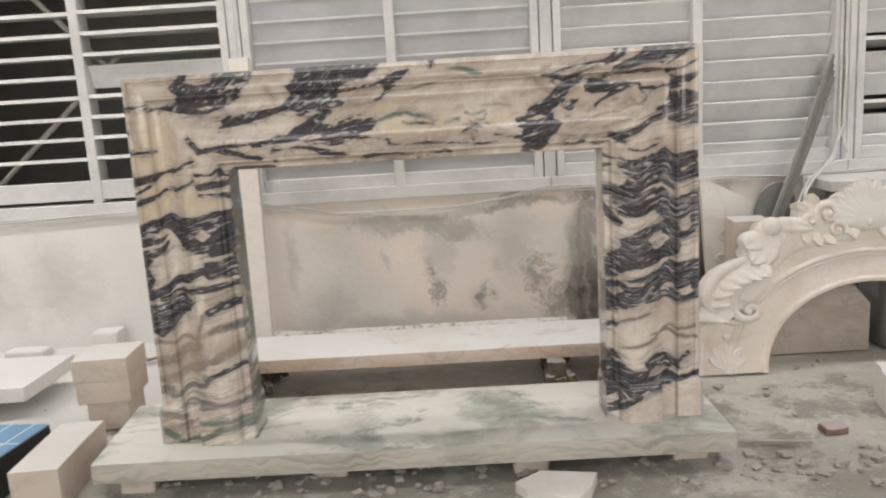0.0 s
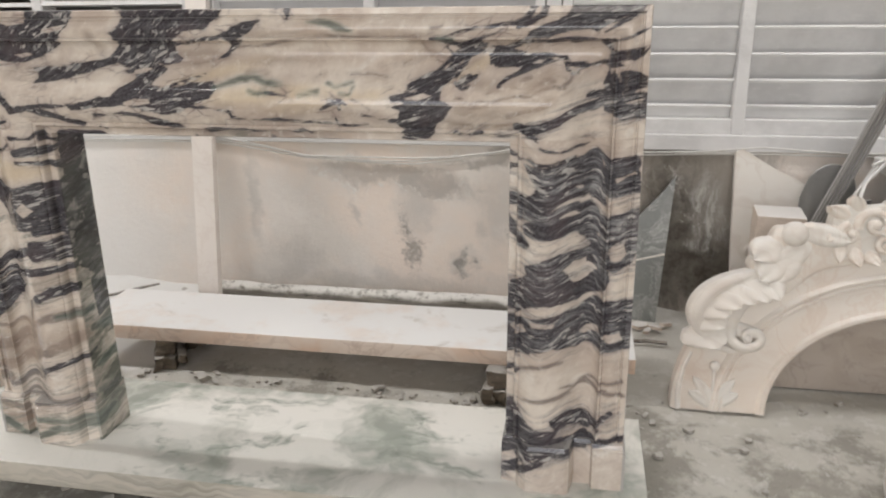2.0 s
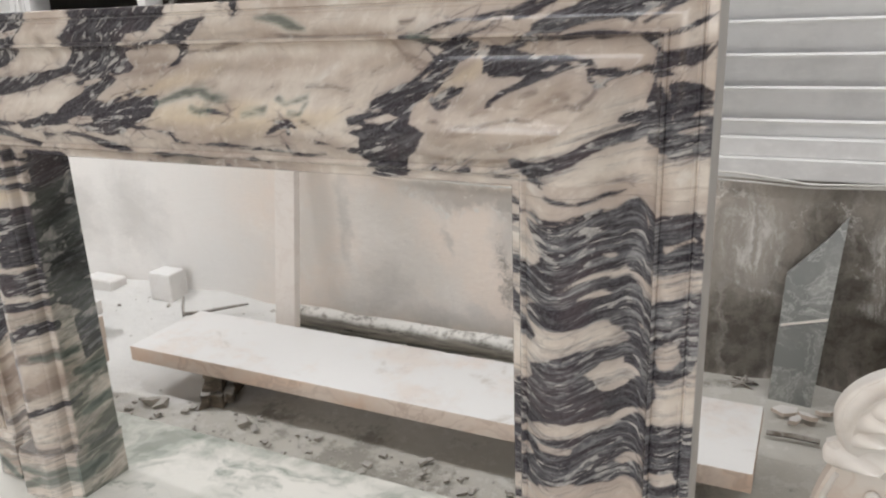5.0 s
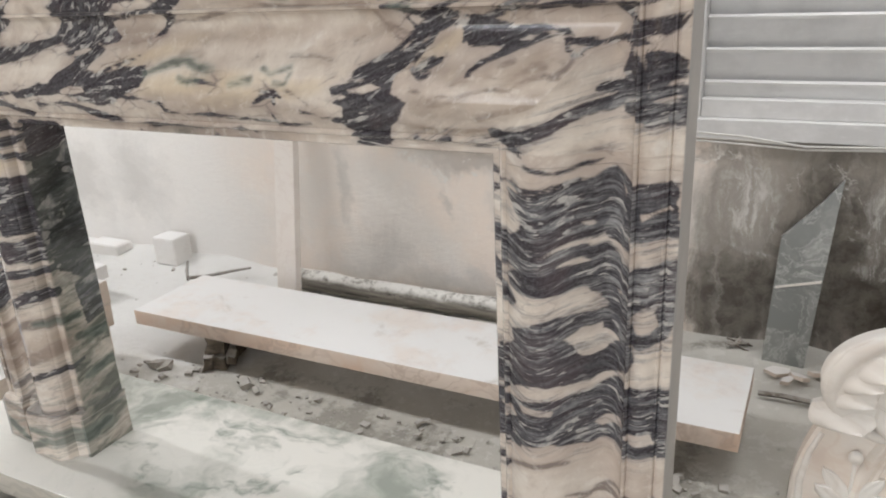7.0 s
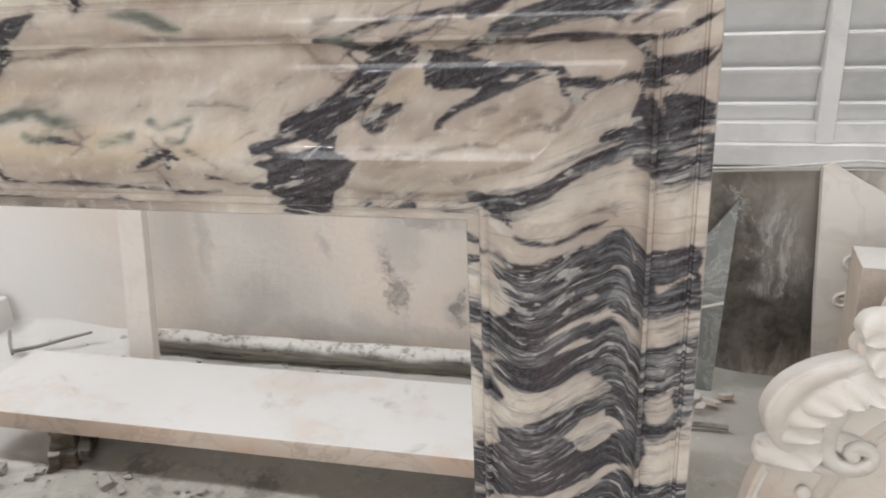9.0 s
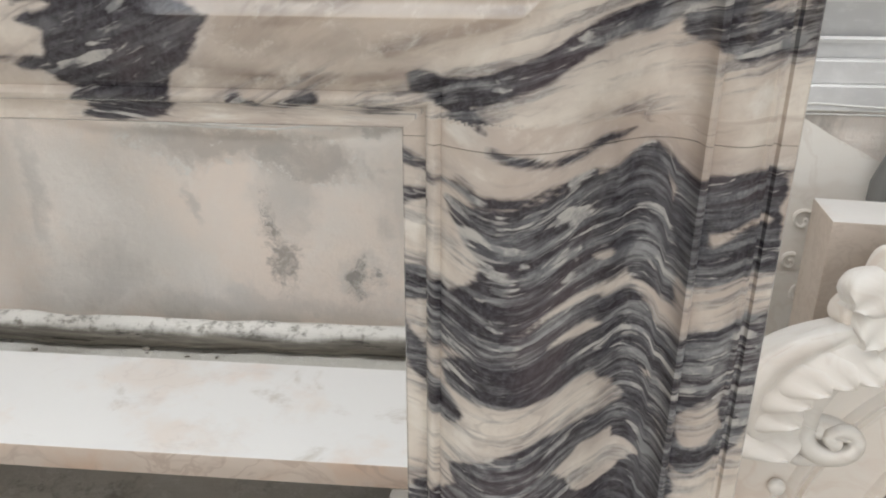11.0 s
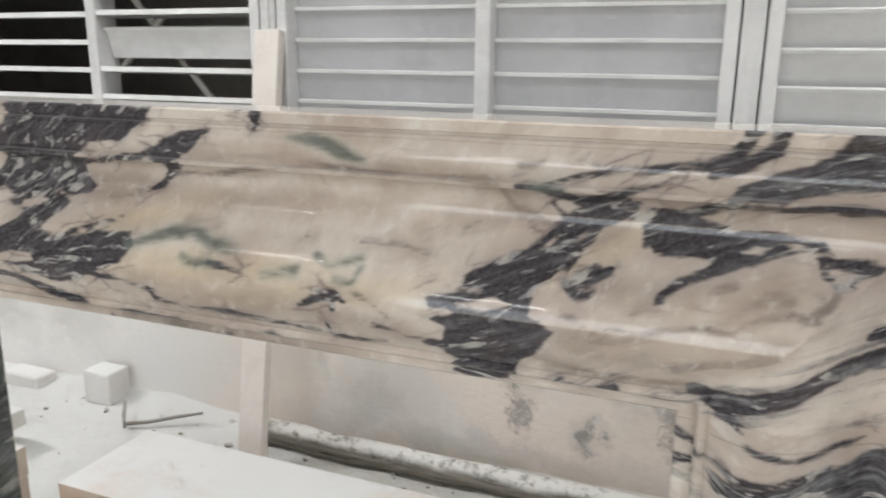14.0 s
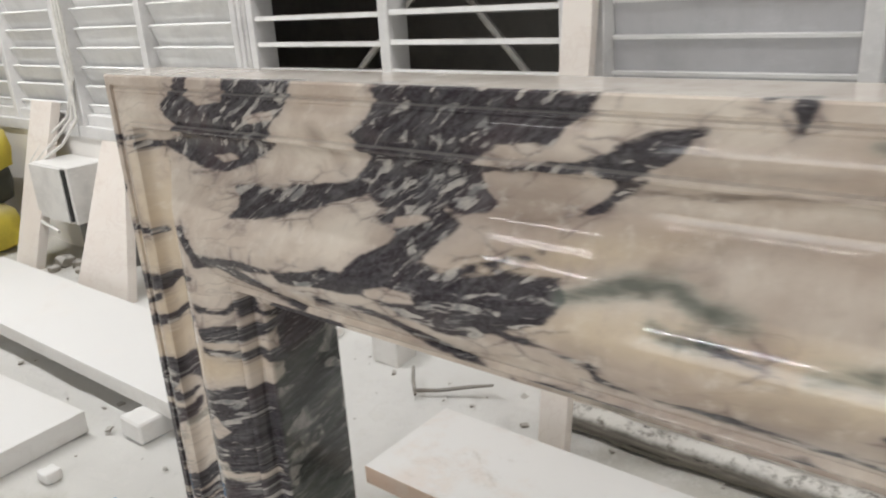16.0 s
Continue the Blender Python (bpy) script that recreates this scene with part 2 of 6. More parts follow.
streaky_patch(0.558, 1.104, 0.581, 1.117, 0.602, 1.126, 0.624, 1.138, 0.658, 1.171, 0.678, 1.171, 0.709, 1.171, 0.728, 1.171, 0.753, 1.171, 0.780, 1.148, 0.753, 1.140, 0.729, 1.135, 0.711, 1.126, 0.693, 1.115, 0.686, 1.105, 0.673, 1.115, 0.660, 1.115, 0.626, 1.109, 0.591, 1.100, 0.571, 1.097)
dark_vein(0.625, 1.129, 7.0, 0.665, 1.139, 8.4, 0.703, 1.139, 6.9, 0.753, 1.171, 4.1)
dark_vein(0.558, 1.104, 5.0, 0.588, 1.117, 5.7, 0.609, 1.126, 4.2)
dark_vein(0.551, 1.091, 3.6, 0.589, 1.093, 2.9, 0.627, 1.095, 3.5, 0.660, 1.095, 3.5, 0.693, 1.096, 3.5, 0.706, 1.087, 4.2, 0.717, 1.073, 3.5, 0.726, 1.071, 3.4, 0.745, 1.071, 5.5, 0.768, 1.077, 4.2, 0.783, 1.081, 3.4)
dark_vein(0.693, 1.096, 2.1, 0.725, 1.092, 1.4, 0.750, 1.098, 1.4, 0.782, 1.115, 1.4)
dark_vein(0.699, 1.108, 3.5, 0.730, 1.126, 2.7, 0.753, 1.140, 2.8)
dark_patch(0.717, 1.064, 0.745, 1.070, 0.766, 1.072, 0.781, 1.075, 0.781, 1.066, 0.763, 1.059, 0.746, 1.046, 0.727, 1.043, 0.714, 1.038, 0.714, 1.054)
pale_patch(0.727, 1.052, 0.752, 1.057, 0.763, 1.053, 0.740, 1.044)
dark_patch(0.733, 1.034, 0.746, 1.034, 0.767, 1.033, 0.781, 1.024, 0.778, 1.007, 0.760, 1.004, 0.754, 0.994, 0.748, 0.991, 0.734, 1.007, 0.737, 1.021)
dark_patch(0.732, 0.980, 0.748, 0.988, 0.782, 0.991, 0.783, 0.974, 0.781, 0.954, 0.756, 0.951, 0.740, 0.948, 0.729, 0.955, 0.729, 0.969)
pale_patch(0.742, 0.976, 0.761, 0.980, 0.781, 0.984, 0.781, 0.977, 0.761, 0.973)
dark_vein(0.711, 1.037, 4.3, 0.710, 1.013, 4.3, 0.721, 0.999, 5.6, 0.728, 0.986, 3.5, 0.729, 0.969, 4.2)
dark_vein(0.712, 0.965, 2.9, 0.727, 0.965, 3.5)
dark_patch(0.520, 1.075, 0.561, 1.069, 0.603, 1.066, 0.628, 1.065, 0.635, 1.055, 0.612, 1.056, 0.588, 1.049, 0.571, 1.043, 0.546, 1.040, 0.520, 1.043, 0.489, 1.043, 0.481, 1.054, 0.496, 1.061, 0.504, 1.072)
pale_patch(0.562, 1.050, 0.574, 1.056, 0.587, 1.055, 0.579, 1.049)
pale_patch(0.591, 1.059, 0.608, 1.062, 0.620, 1.058, 0.604, 1.055)
dark_vein(0.563, 1.045, 3.1, 0.538, 1.032, 2.6, 0.514, 1.022, 3.0, 0.497, 1.008, 2.1)
dark_vein(0.625, 1.051, 2.6, 0.645, 1.047, 3.5, 0.665, 1.046, 4.0, 0.685, 1.048, 4.0, 0.701, 1.052, 3.2, 0.718, 1.044, 3.1)
dark_vein(0.625, 1.051, 1.8, 0.631, 1.038, 1.7, 0.641, 1.032, 2.6)
dark_vein(0.645, 1.032, 1.3, 0.657, 1.039, 1.3, 0.669, 1.046, 1.3)
brown_vein(0.603, 1.004, 2.1, 0.623, 1.008, 1.7, 0.634, 1.014, 1.7, 0.642, 1.029, 1.7)
brown_vein(0.605, 1.009, 1.3, 0.615, 1.002, 2.1, 0.627, 1.005, 1.7)
brown_vein(0.568, 0.994, 1.3, 0.591, 1.003, 1.7, 0.601, 1.005, 1.3)
brown_vein(0.593, 0.983, 0.8, 0.616, 0.991, 1.2, 0.639, 1.000, 0.9)
dark_vein(0.536, 0.930, 1.7, 0.553, 0.925, 2.2, 0.571, 0.923, 2.6, 0.592, 0.930, 2.5, 0.616, 0.939, 2.1, 0.635, 0.954, 2.2, 0.660, 0.963, 2.7, 0.685, 0.970, 4.1, 0.705, 0.980, 4.2, 0.722, 0.990, 2.7)
dark_vein(0.675, 0.989, 1.8, 0.700, 0.991, 2.3, 0.718, 0.990, 1.8)
dark_vein(0.412, 0.915, 2.3, 0.429, 0.903, 1.9, 0.464, 0.917, 0.9)
dark_vein(0.492, 0.901, 1.9, 0.520, 0.901, 1.9)
dark_vein(0.716, 1.064, 2.7, 0.717, 1.039, 2.3, 0.721, 1.021, 4.5, 0.725, 1.008, 3.1, 0.733, 0.978, 2.7)
brown_vein(0.519, 0.949, 3.4, 0.553, 0.961, 4.2, 0.586, 0.968, 3.7, 0.597, 0.973, 2.9)
brown_vein(0.392, 0.938, 1.8, 0.437, 0.931, 2.7, 0.483, 0.929, 2.7, 0.527, 0.934, 2.2)
brown_vein(0.360, 1.071, 2.4, 0.379, 1.063, 3.8, 0.399, 1.056, 1.9)
brown_vein(0.312, 1.050, 1.5, 0.318, 1.057, 2.0)
brown_vein(0.312, 1.003, 0.9, 0.354, 1.006, 1.4)
dark_vein(0.553, 0.918, 0.9, 0.565, 0.910, 1.3, 0.577, 0.900, 0.9)
dark_vein(0.582, 0.889, 1.8, 0.599, 0.883, 2.2, 0.620, 0.880, 1.8, 0.637, 0.882, 1.8, 0.658, 0.890, 1.4, 0.681, 0.890, 1.4)
brown_vein(0.643, 0.908, 1.8, 0.665, 0.910, 2.3, 0.686, 0.903, 2.4, 0.692, 0.894, 1.9)
dark_vein(0.521, 0.874, 2.8, 0.530, 0.869, 2.4, 0.544, 0.866, 1.8, 0.561, 0.863, 2.7, 0.575, 0.854, 2.3)
dark_vein(0.521, 0.847, 3.9, 0.535, 0.847, 2.9)
dark_vein(0.575, 0.854, 2.3, 0.601, 0.855, 2.2, 0.629, 0.864, 1.8, 0.651, 0.868, 1.9)
streaky_patch(0.555, 0.853, 0.583, 0.846, 0.619, 0.856, 0.650, 0.865, 0.674, 0.872, 0.694, 0.875, 0.709, 0.861, 0.710, 0.815, 0.712, 0.768, 0.696, 0.777, 0.689, 0.789, 0.663, 0.793, 0.638, 0.786, 0.619, 0.777, 0.605, 0.765, 0.581, 0.753, 0.558, 0.761, 0.565, 0.785, 0.586, 0.806, 0.566, 0.825)
streaky_patch(0.709, 0.854, 0.747, 0.867, 0.779, 0.872, 0.779, 0.843, 0.781, 0.806, 0.750, 0.797, 0.729, 0.789, 0.715, 0.794, 0.710, 0.823)
dark_vein(0.713, 0.853, 4.4, 0.747, 0.864, 3.6, 0.779, 0.871, 2.9)
dark_vein(0.728, 0.793, 3.0, 0.756, 0.800, 3.7, 0.781, 0.807, 3.7)
pale_patch(0.734, 0.825, 0.761, 0.835, 0.778, 0.841, 0.778, 0.835, 0.755, 0.827, 0.735, 0.816)
pale_patch(0.656, 0.808, 0.669, 0.809, 0.675, 0.803, 0.663, 0.802)
dark_vein(0.521, 0.778, 7.0, 0.545, 0.778, 6.1, 0.558, 0.763, 7.7)
dark_vein(0.552, 0.754, 6.2, 0.581, 0.747, 3.8, 0.612, 0.751, 3.0, 0.632, 0.761, 3.0, 0.657, 0.765, 3.0, 0.683, 0.756, 3.9, 0.696, 0.740, 4.7)
streaky_patch(0.557, 0.725, 0.589, 0.734, 0.612, 0.736, 0.638, 0.741, 0.670, 0.742, 0.697, 0.732, 0.698, 0.719, 0.677, 0.716, 0.651, 0.717, 0.632, 0.709, 0.612, 0.705, 0.580, 0.707, 0.561, 0.712)
dark_vein(0.520, 0.733, 1.6, 0.530, 0.715, 3.2, 0.549, 0.692, 3.2, 0.557, 0.684, 2.4)
streaky_patch(0.704, 0.727, 0.745, 0.746, 0.781, 0.759, 0.783, 0.719, 0.782, 0.683, 0.768, 0.675, 0.766, 0.709, 0.746, 0.705, 0.725, 0.707, 0.704, 0.700)
dark_vein(0.670, 0.717, 3.1, 0.691, 0.696, 3.2, 0.699, 0.677, 4.0, 0.707, 0.658, 4.8, 0.726, 0.652, 6.3, 0.741, 0.637, 5.6, 0.762, 0.650, 6.3, 0.775, 0.676, 6.3, 0.782, 0.707, 6.9)
dark_vein(0.715, 0.680, 4.8, 0.739, 0.700, 4.6, 0.766, 0.710, 7.7)
pale_patch(0.727, 0.671, 0.740, 0.687, 0.757, 0.684, 0.765, 0.668, 0.755, 0.651, 0.735, 0.649)
dark_patch(0.688, 0.652, 0.706, 0.657, 0.723, 0.645, 0.713, 0.612, 0.692, 0.626)
dark_vein(0.569, 0.631, 4.0, 0.604, 0.647, 3.2, 0.632, 0.658, 3.9, 0.664, 0.659, 4.8, 0.693, 0.654, 4.0)
dark_vein(0.579, 0.623, 3.2, 0.625, 0.636, 4.8, 0.646, 0.649, 3.2)
dark_patch(0.522, 0.588, 0.579, 0.623, 0.632, 0.628, 0.652, 0.607, 0.672, 0.597, 0.701, 0.607, 0.724, 0.622, 0.728, 0.604, 0.710, 0.569, 0.672, 0.562, 0.645, 0.561, 0.603, 0.557, 0.567, 0.549, 0.525, 0.528, 0.520, 0.557)
pale_patch(0.658, 0.632, 0.685, 0.635, 0.708, 0.617, 0.686, 0.599, 0.658, 0.602, 0.648, 0.619)
streaky_patch(0.437, 0.506, 0.624, 0.526, 0.726, 0.556, 0.785, 0.563, 0.785, 0.456, 0.726, 0.444, 0.623, 0.456, 0.535, 0.436, 0.427, 0.420)
pale_patch(0.523, 0.492, 0.555, 0.507, 0.564, 0.492, 0.539, 0.479)
pale_patch(0.721, 0.480, 0.760, 0.490, 0.770, 0.471, 0.735, 0.464)
pale_patch(0.569, 0.514, 0.624, 0.513, 0.620, 0.504, 0.576, 0.504)
pale_patch(0.674, 0.482, 0.715, 0.490, 0.721, 0.480, 0.687, 0.469)
brown_vein(0.436, 0.352, 3.5, 0.574, 0.409, 5.0, 0.642, 0.419, 3.3)
dark_vein(0.437, 0.356, 3.5, 0.545, 0.397, 3.3)
brown_vein(0.559, 0.325, 3.3, 0.641, 0.335, 5.1, 0.700, 0.363, 5.2, 0.770, 0.371, 5.2)
brown_vein(0.641, 0.357, 3.4, 0.715, 0.347, 6.9, 0.776, 0.338, 6.9)
dark_patch(0.431, 0.306, 0.539, 0.311, 0.558, 0.274, 0.587, 0.252, 0.640, 0.251, 0.620, 0.231, 0.699, 0.225, 0.702, 0.204, 0.619, 0.197, 0.556, 0.180, 0.541, 0.152, 0.433, 0.096, 0.419, 0.203)
pale_patch(0.483, 0.164, 0.541, 0.189, 0.549, 0.169, 0.497, 0.143)
dark_patch(0.621, 0.278, 0.661, 0.295, 0.707, 0.269, 0.725, 0.250, 0.699, 0.246, 0.661, 0.261, 0.636, 0.250)
dark_vein(0.699, 0.243, 5.2, 0.725, 0.267, 3.5, 0.750, 0.296, 3.5)
dark_vein(0.699, 0.213, 3.5, 0.785, 0.234, 3.5)
dark_vein(0.433, 0.096, 7.2, 0.549, 0.150, 6.9, 0.586, 0.173, 5.1, 0.619, 0.197, 6.8)
dark_vein(-0.785, 0.872, 11.1, -0.723, 0.883, 9.0, -0.599, 0.924, 2.9)
dark_vein(-0.785, 0.837, 3.5, -0.738, 0.859, 2.5)
dark_vein(-0.785, 0.811, 7.8, -0.724, 0.829, 5.8, -0.605, 0.869, 3.7)
dark_vein(-0.596, 0.885, 3.6, -0.558, 0.884, 2.8, -0.542, 0.898, 4.2, -0.539, 0.900, 2.8, -0.538, 0.882, 2.8, -0.506, 0.877, 4.3)
dark_vein(-0.593, 0.852, 7.3, -0.550, 0.854, 10.0, -0.524, 0.860, 5.7, -0.499, 0.867, 4.3)
dark_vein(-0.593, 0.832, 3.7, -0.539, 0.827, 5.0, -0.507, 0.819, 7.3, -0.451, 0.806, 9.8)
dark_vein(-0.785, 0.741, 5.3, -0.737, 0.755, 4.3, -0.714, 0.754, 3.4)
dark_patch(-0.466, 0.842, -0.376, 0.917, -0.411, 0.800, -0.408, 0.729, -0.412, 0.641, -0.422, 0.552, -0.484, 0.592, -0.483, 0.697, -0.480, 0.780)
dark_patch(-0.588, 0.714, -0.555, 0.725, -0.539, 0.726, -0.503, 0.725, -0.502, 0.673, -0.515, 0.655, -0.540, 0.664, -0.580, 0.660, -0.592, 0.683)
dark_vein(-0.589, 0.759, 9.1, -0.555, 0.769, 7.5, -0.533, 0.764, 6.7, -0.497, 0.763, 6.0)
dark_vein(-0.785, 0.701, 10.9, -0.737, 0.705, 8.8, -0.713, 0.713, 3.5)
dark_vein(-0.785, 0.649, 7.4, -0.725, 0.682, 5.3, -0.713, 0.690, 4.4)
dark_vein(-0.596, 0.634, 4.9, -0.539, 0.635, 5.5, -0.499, 0.628, 5.6)
dark_patch(-0.785, 0.750, -0.745, 0.767, -0.689, 0.769, -0.606, 0.772, -0.548, 0.781, -0.438, 0.791, -0.416, 0.737, -0.482, 0.681, -0.558, 0.679, -0.602, 0.668, -0.661, 0.681, -0.697, 0.712, -0.720, 0.740, -0.755, 0.703, -0.785, 0.709)
dark_patch(-0.785, 0.678, -0.759, 0.678, -0.733, 0.685, -0.753, 0.654, -0.782, 0.630, -0.762, 0.595, -0.785, 0.552, -0.785, 0.599)
dark_patch(-0.608, 0.620, -0.547, 0.645, -0.448, 0.658, -0.458, 0.600, -0.565, 0.599, -0.595, 0.595)
pale_patch(-0.623, 0.716, -0.594, 0.735, -0.574, 0.717, -0.599, 0.700)
dark_vein(-0.777, 0.546, 10.5, -0.697, 0.579, 8.6, -0.608, 0.620, 6.6)
dark_vein(-0.742, 0.538, 3.5, -0.636, 0.561, 5.1, -0.554, 0.572, 5.0, -0.479, 0.579, 5.1)
streaky_patch(-0.785, 0.518, -0.744, 0.521, -0.684, 0.538, -0.653, 0.525, -0.710, 0.463, -0.758, 0.428, -0.785, 0.443)
dark_vein(-0.607, 0.497, 6.7, -0.560, 0.516, 10.0, -0.515, 0.520, 8.5)
brown_vein(-0.661, 0.411, 5.2, -0.596, 0.445, 10.1, -0.522, 0.455, 15.3)
brown_vein(-0.785, 0.410, 8.7, -0.742, 0.410, 7.0, -0.661, 0.411, 6.9)
brown_vein(-0.785, 0.350, 14.0, -0.720, 0.363, 15.9, -0.640, 0.398, 10.3)
brown_vein(-0.607, 0.354, 12.0, -0.543, 0.387, 15.3, -0.503, 0.398, 13.8)
dark_vein(-0.746, 0.244, 3.6, -0.702, 0.259, 5.4, -0.646, 0.276, 3.5, -0.630, 0.297, 3.5, -0.578, 0.323, 3.4, -0.491, 0.345, 1.7)
brown_vein(-0.776, 0.295, 14.3, -0.696, 0.311, 14.2, -0.626, 0.353, 12.0)
brown_vein(-0.785, 0.267, 14.1, -0.753, 0.265, 16.1)
dark_vein(-0.720, 0.215, 3.6, -0.624, 0.222, 5.2, -0.525, 0.222, 5.2)
green_vein(-0.676, 0.172, 7.2, -0.564, 0.176, 8.7, -0.464, 0.168, 12.6)
green_vein(-0.785, 0.148, 10.9, -0.718, 0.103, 9.1, -0.596, 0.153, 8.8, -0.502, 0.160, 14.2)
brown_vein(-0.785, 0.198, 8.9, -0.722, 0.183, 10.8)
brown_vein(-0.627, 0.487, 6.8, -0.666, 0.379, 7.0)
tan_cloud_and_shade(0.423, 0.962, 12.2, 0.468, 0.958, 14.6, 0.528, 0.962, 14.3, 0.593, 0.973, 10.0)
tan_cloud_and_shade(0.436, 0.928, 3.6, 0.482, 0.926, 4.0, 0.527, 0.931, 3.5)
tan_cloud_and_shade(-0.056, 0.943, 11.0, 0.043, 0.951, 12.8, 0.145, 0.956, 10.8, 0.259, 0.945, 6.8)
tan_cloud_and_shade(-0.019, 1.108, 8.0, 0.058, 1.110, 8.8, 0.142, 1.110, 4.8)
tan_cloud_and_shade(0.219, 1.108, 5.7, 0.303, 1.109, 7.6, 0.355, 1.085, 7.7)
tan_cloud_and_shade(0.562, 1.005, 15.6, 0.594, 1.025, 13.7)
tan_cloud_and_shade(0.413, 1.045, 10.9, 0.452, 1.059, 11.9)
tan_cloud_and_shade(0.518, 1.080, 7.5, 0.575, 1.083, 7.5)
tan_cloud_and_shade(0.286, 1.059, 11.4, 0.343, 1.070, 12.3)
tan_cloud_and_shade(0.360, 1.066, 9.5, 0.389, 1.058, 6.6)
tan_cloud_and_shade(-0.014, 1.116, 5.8, 0.060, 1.120, 6.3, 0.110, 1.123, 6.2)
tan_cloud_and_shade(-0.033, 1.032, 6.1, 0.011, 1.028, 6.8)
tan_cloud_and_shade(-0.184, 1.064, 10.9, -0.117, 1.069, 11.3)
tan_cloud_and_shade(-0.772, 1.138, 8.1, -0.765, 1.034, 11.4, -0.745, 0.937, 13.1)
tan_cloud_and_shade(-0.391, 1.112, 9.2, -0.377, 1.080, 8.2)
brown_vein(0.437, 0.974, 0.9, 0.468, 0.980, 1.3, 0.494, 0.975, 0.8)
brown_vein(0.475, 0.994, 1.3, 0.500, 0.999, 1.3)
brown_vein(0.414, 0.987, 1.3, 0.437, 0.980, 1.3, 0.423, 0.962, 1.3)
dark_vein(0.418, 1.015, 1.8, 0.435, 1.018, 2.7, 0.452, 1.026, 2.2)
dark_vein(0.421, 1.040, 1.8, 0.412, 1.018, 2.2)
dark_vein(0.405, 1.030, 2.3, 0.412, 1.038, 3.2, 0.429, 1.049, 3.2, 0.436, 1.064, 4.1)
dark_vein(0.436, 1.064, 3.7, 0.455, 1.071, 4.1, 0.473, 1.074, 3.6, 0.495, 1.065, 4.1)
dark_vein(0.482, 1.061, 2.7, 0.481, 1.050, 2.7)
brown_vein(0.525, 1.008, 0.8, 0.542, 1.003, 1.3, 0.567, 1.002, 0.8)
brown_vein(0.586, 1.021, 1.3, 0.614, 1.026, 1.3, 0.630, 1.023, 1.3)
brown_vein(0.540, 1.019, 1.7, 0.561, 1.024, 1.3)
brown_vein(0.489, 0.978, 2.1, 0.534, 0.989, 2.1, 0.564, 0.989, 1.5)
brown_vein(0.427, 0.968, 1.6, 0.467, 0.967, 2.1, 0.503, 0.980, 1.6)
brown_vein(0.574, 0.973, 2.1, 0.599, 0.972, 2.1)
brown_vein(0.562, 1.005, 1.6, 0.591, 1.017, 2.1, 0.607, 1.017, 1.6)
tan_cloud_and_shade(-0.785, 0.352, 53.4, -0.708, 0.342, 60.2, -0.640, 0.401, 41.2)
tan_cloud_and_shade(-0.785, 0.488, 24.6, -0.737, 0.453, 34.9)
tan_cloud_and_shade(-0.727, 0.123, 32.7, -0.785, 0.167, 29.0)
tan_cloud_and_shade(-0.572, 0.385, 30.5, -0.496, 0.413, 24.1)
tan_cloud_and_shade(-0.586, 0.537, 23.4, -0.531, 0.557, 23.5)
green_vein(-0.566, 0.450, 5.1, -0.481, 0.452, 8.6)
brown_vein(-0.785, 0.144, 16.3, -0.713, 0.158, 12.7)
brown_vein(-0.542, 0.396, 8.5, -0.467, 0.404, 10.5)
tan_cloud_and_shade(0.410, 0.934, 6.3, 0.464, 0.927, 5.4, 0.518, 0.927, 4.4)
tan_cloud_and_shade(0.445, 1.016, 7.9, 0.482, 1.006, 11.1, 0.525, 1.008, 11.0)
tan_cloud_and_shade(0.549, 1.012, 8.5, 0.586, 1.017, 8.5)
tan_cloud_and_shade(0.569, 0.975, 8.3, 0.605, 0.981, 8.3)
tan_cloud_and_shade(0.074, 0.896, 9.3, 0.176, 0.897, 7.5)
tan_cloud_and_shade(0.428, 0.957, 12.7, 0.477, 0.955, 12.6, 0.523, 0.963, 10.4)
tan_cloud_and_shade(0.017, 1.009, 7.6, 0.057, 1.003, 8.2)
tan_cloud_and_shade(0.021, 1.057, 7.8, 0.077, 1.058, 9.3)
tan_cloud_and_shade(-0.086, 0.963, 7.2, 0.006, 0.960, 7.7)
# the reveal of the jamb beyond: nearly black above, green and pale below
dark_patch(-0.505, 0.90, -0.385, 0.90, -0.385, 0.56, -0.44, 0.53, -0.505, 0.57)
streaky_patch(-0.47, 0.52, -0.385, 0.53, -0.385, 0.44, -0.46, 0.42)
green_vein(-0.49, 0.40, 9, -0.43, 0.39, 12, -0.385, 0.40, 10)
green_vein(-0.49, 0.30, 8, -0.43, 0.31, 10, -0.385, 0.30, 9)
dark_vein(-0.50, 0.23, 6, -0.44, 0.22, 8, -0.385, 0.23, 7)
brown_vein(-0.16, 0.899, 1.5, -0.02, 0.894, 3.0, 0.12, 0.897, 2.2)
brown_vein(-0.30, 0.915, 1.2, -0.18, 0.908, 2.2, -0.06, 0.909, 1.5)
# tan painted for the shade under the large round and in the cove
tan_cloud_and_shade(-0.34, 0.912, 12, -0.12, 0.902, 16, 0.14, 0.898, 13)
tan_cloud_and_shade(-0.22, 1.052, 9, 0.0, 1.056, 13, 0.20, 1.06, 9)


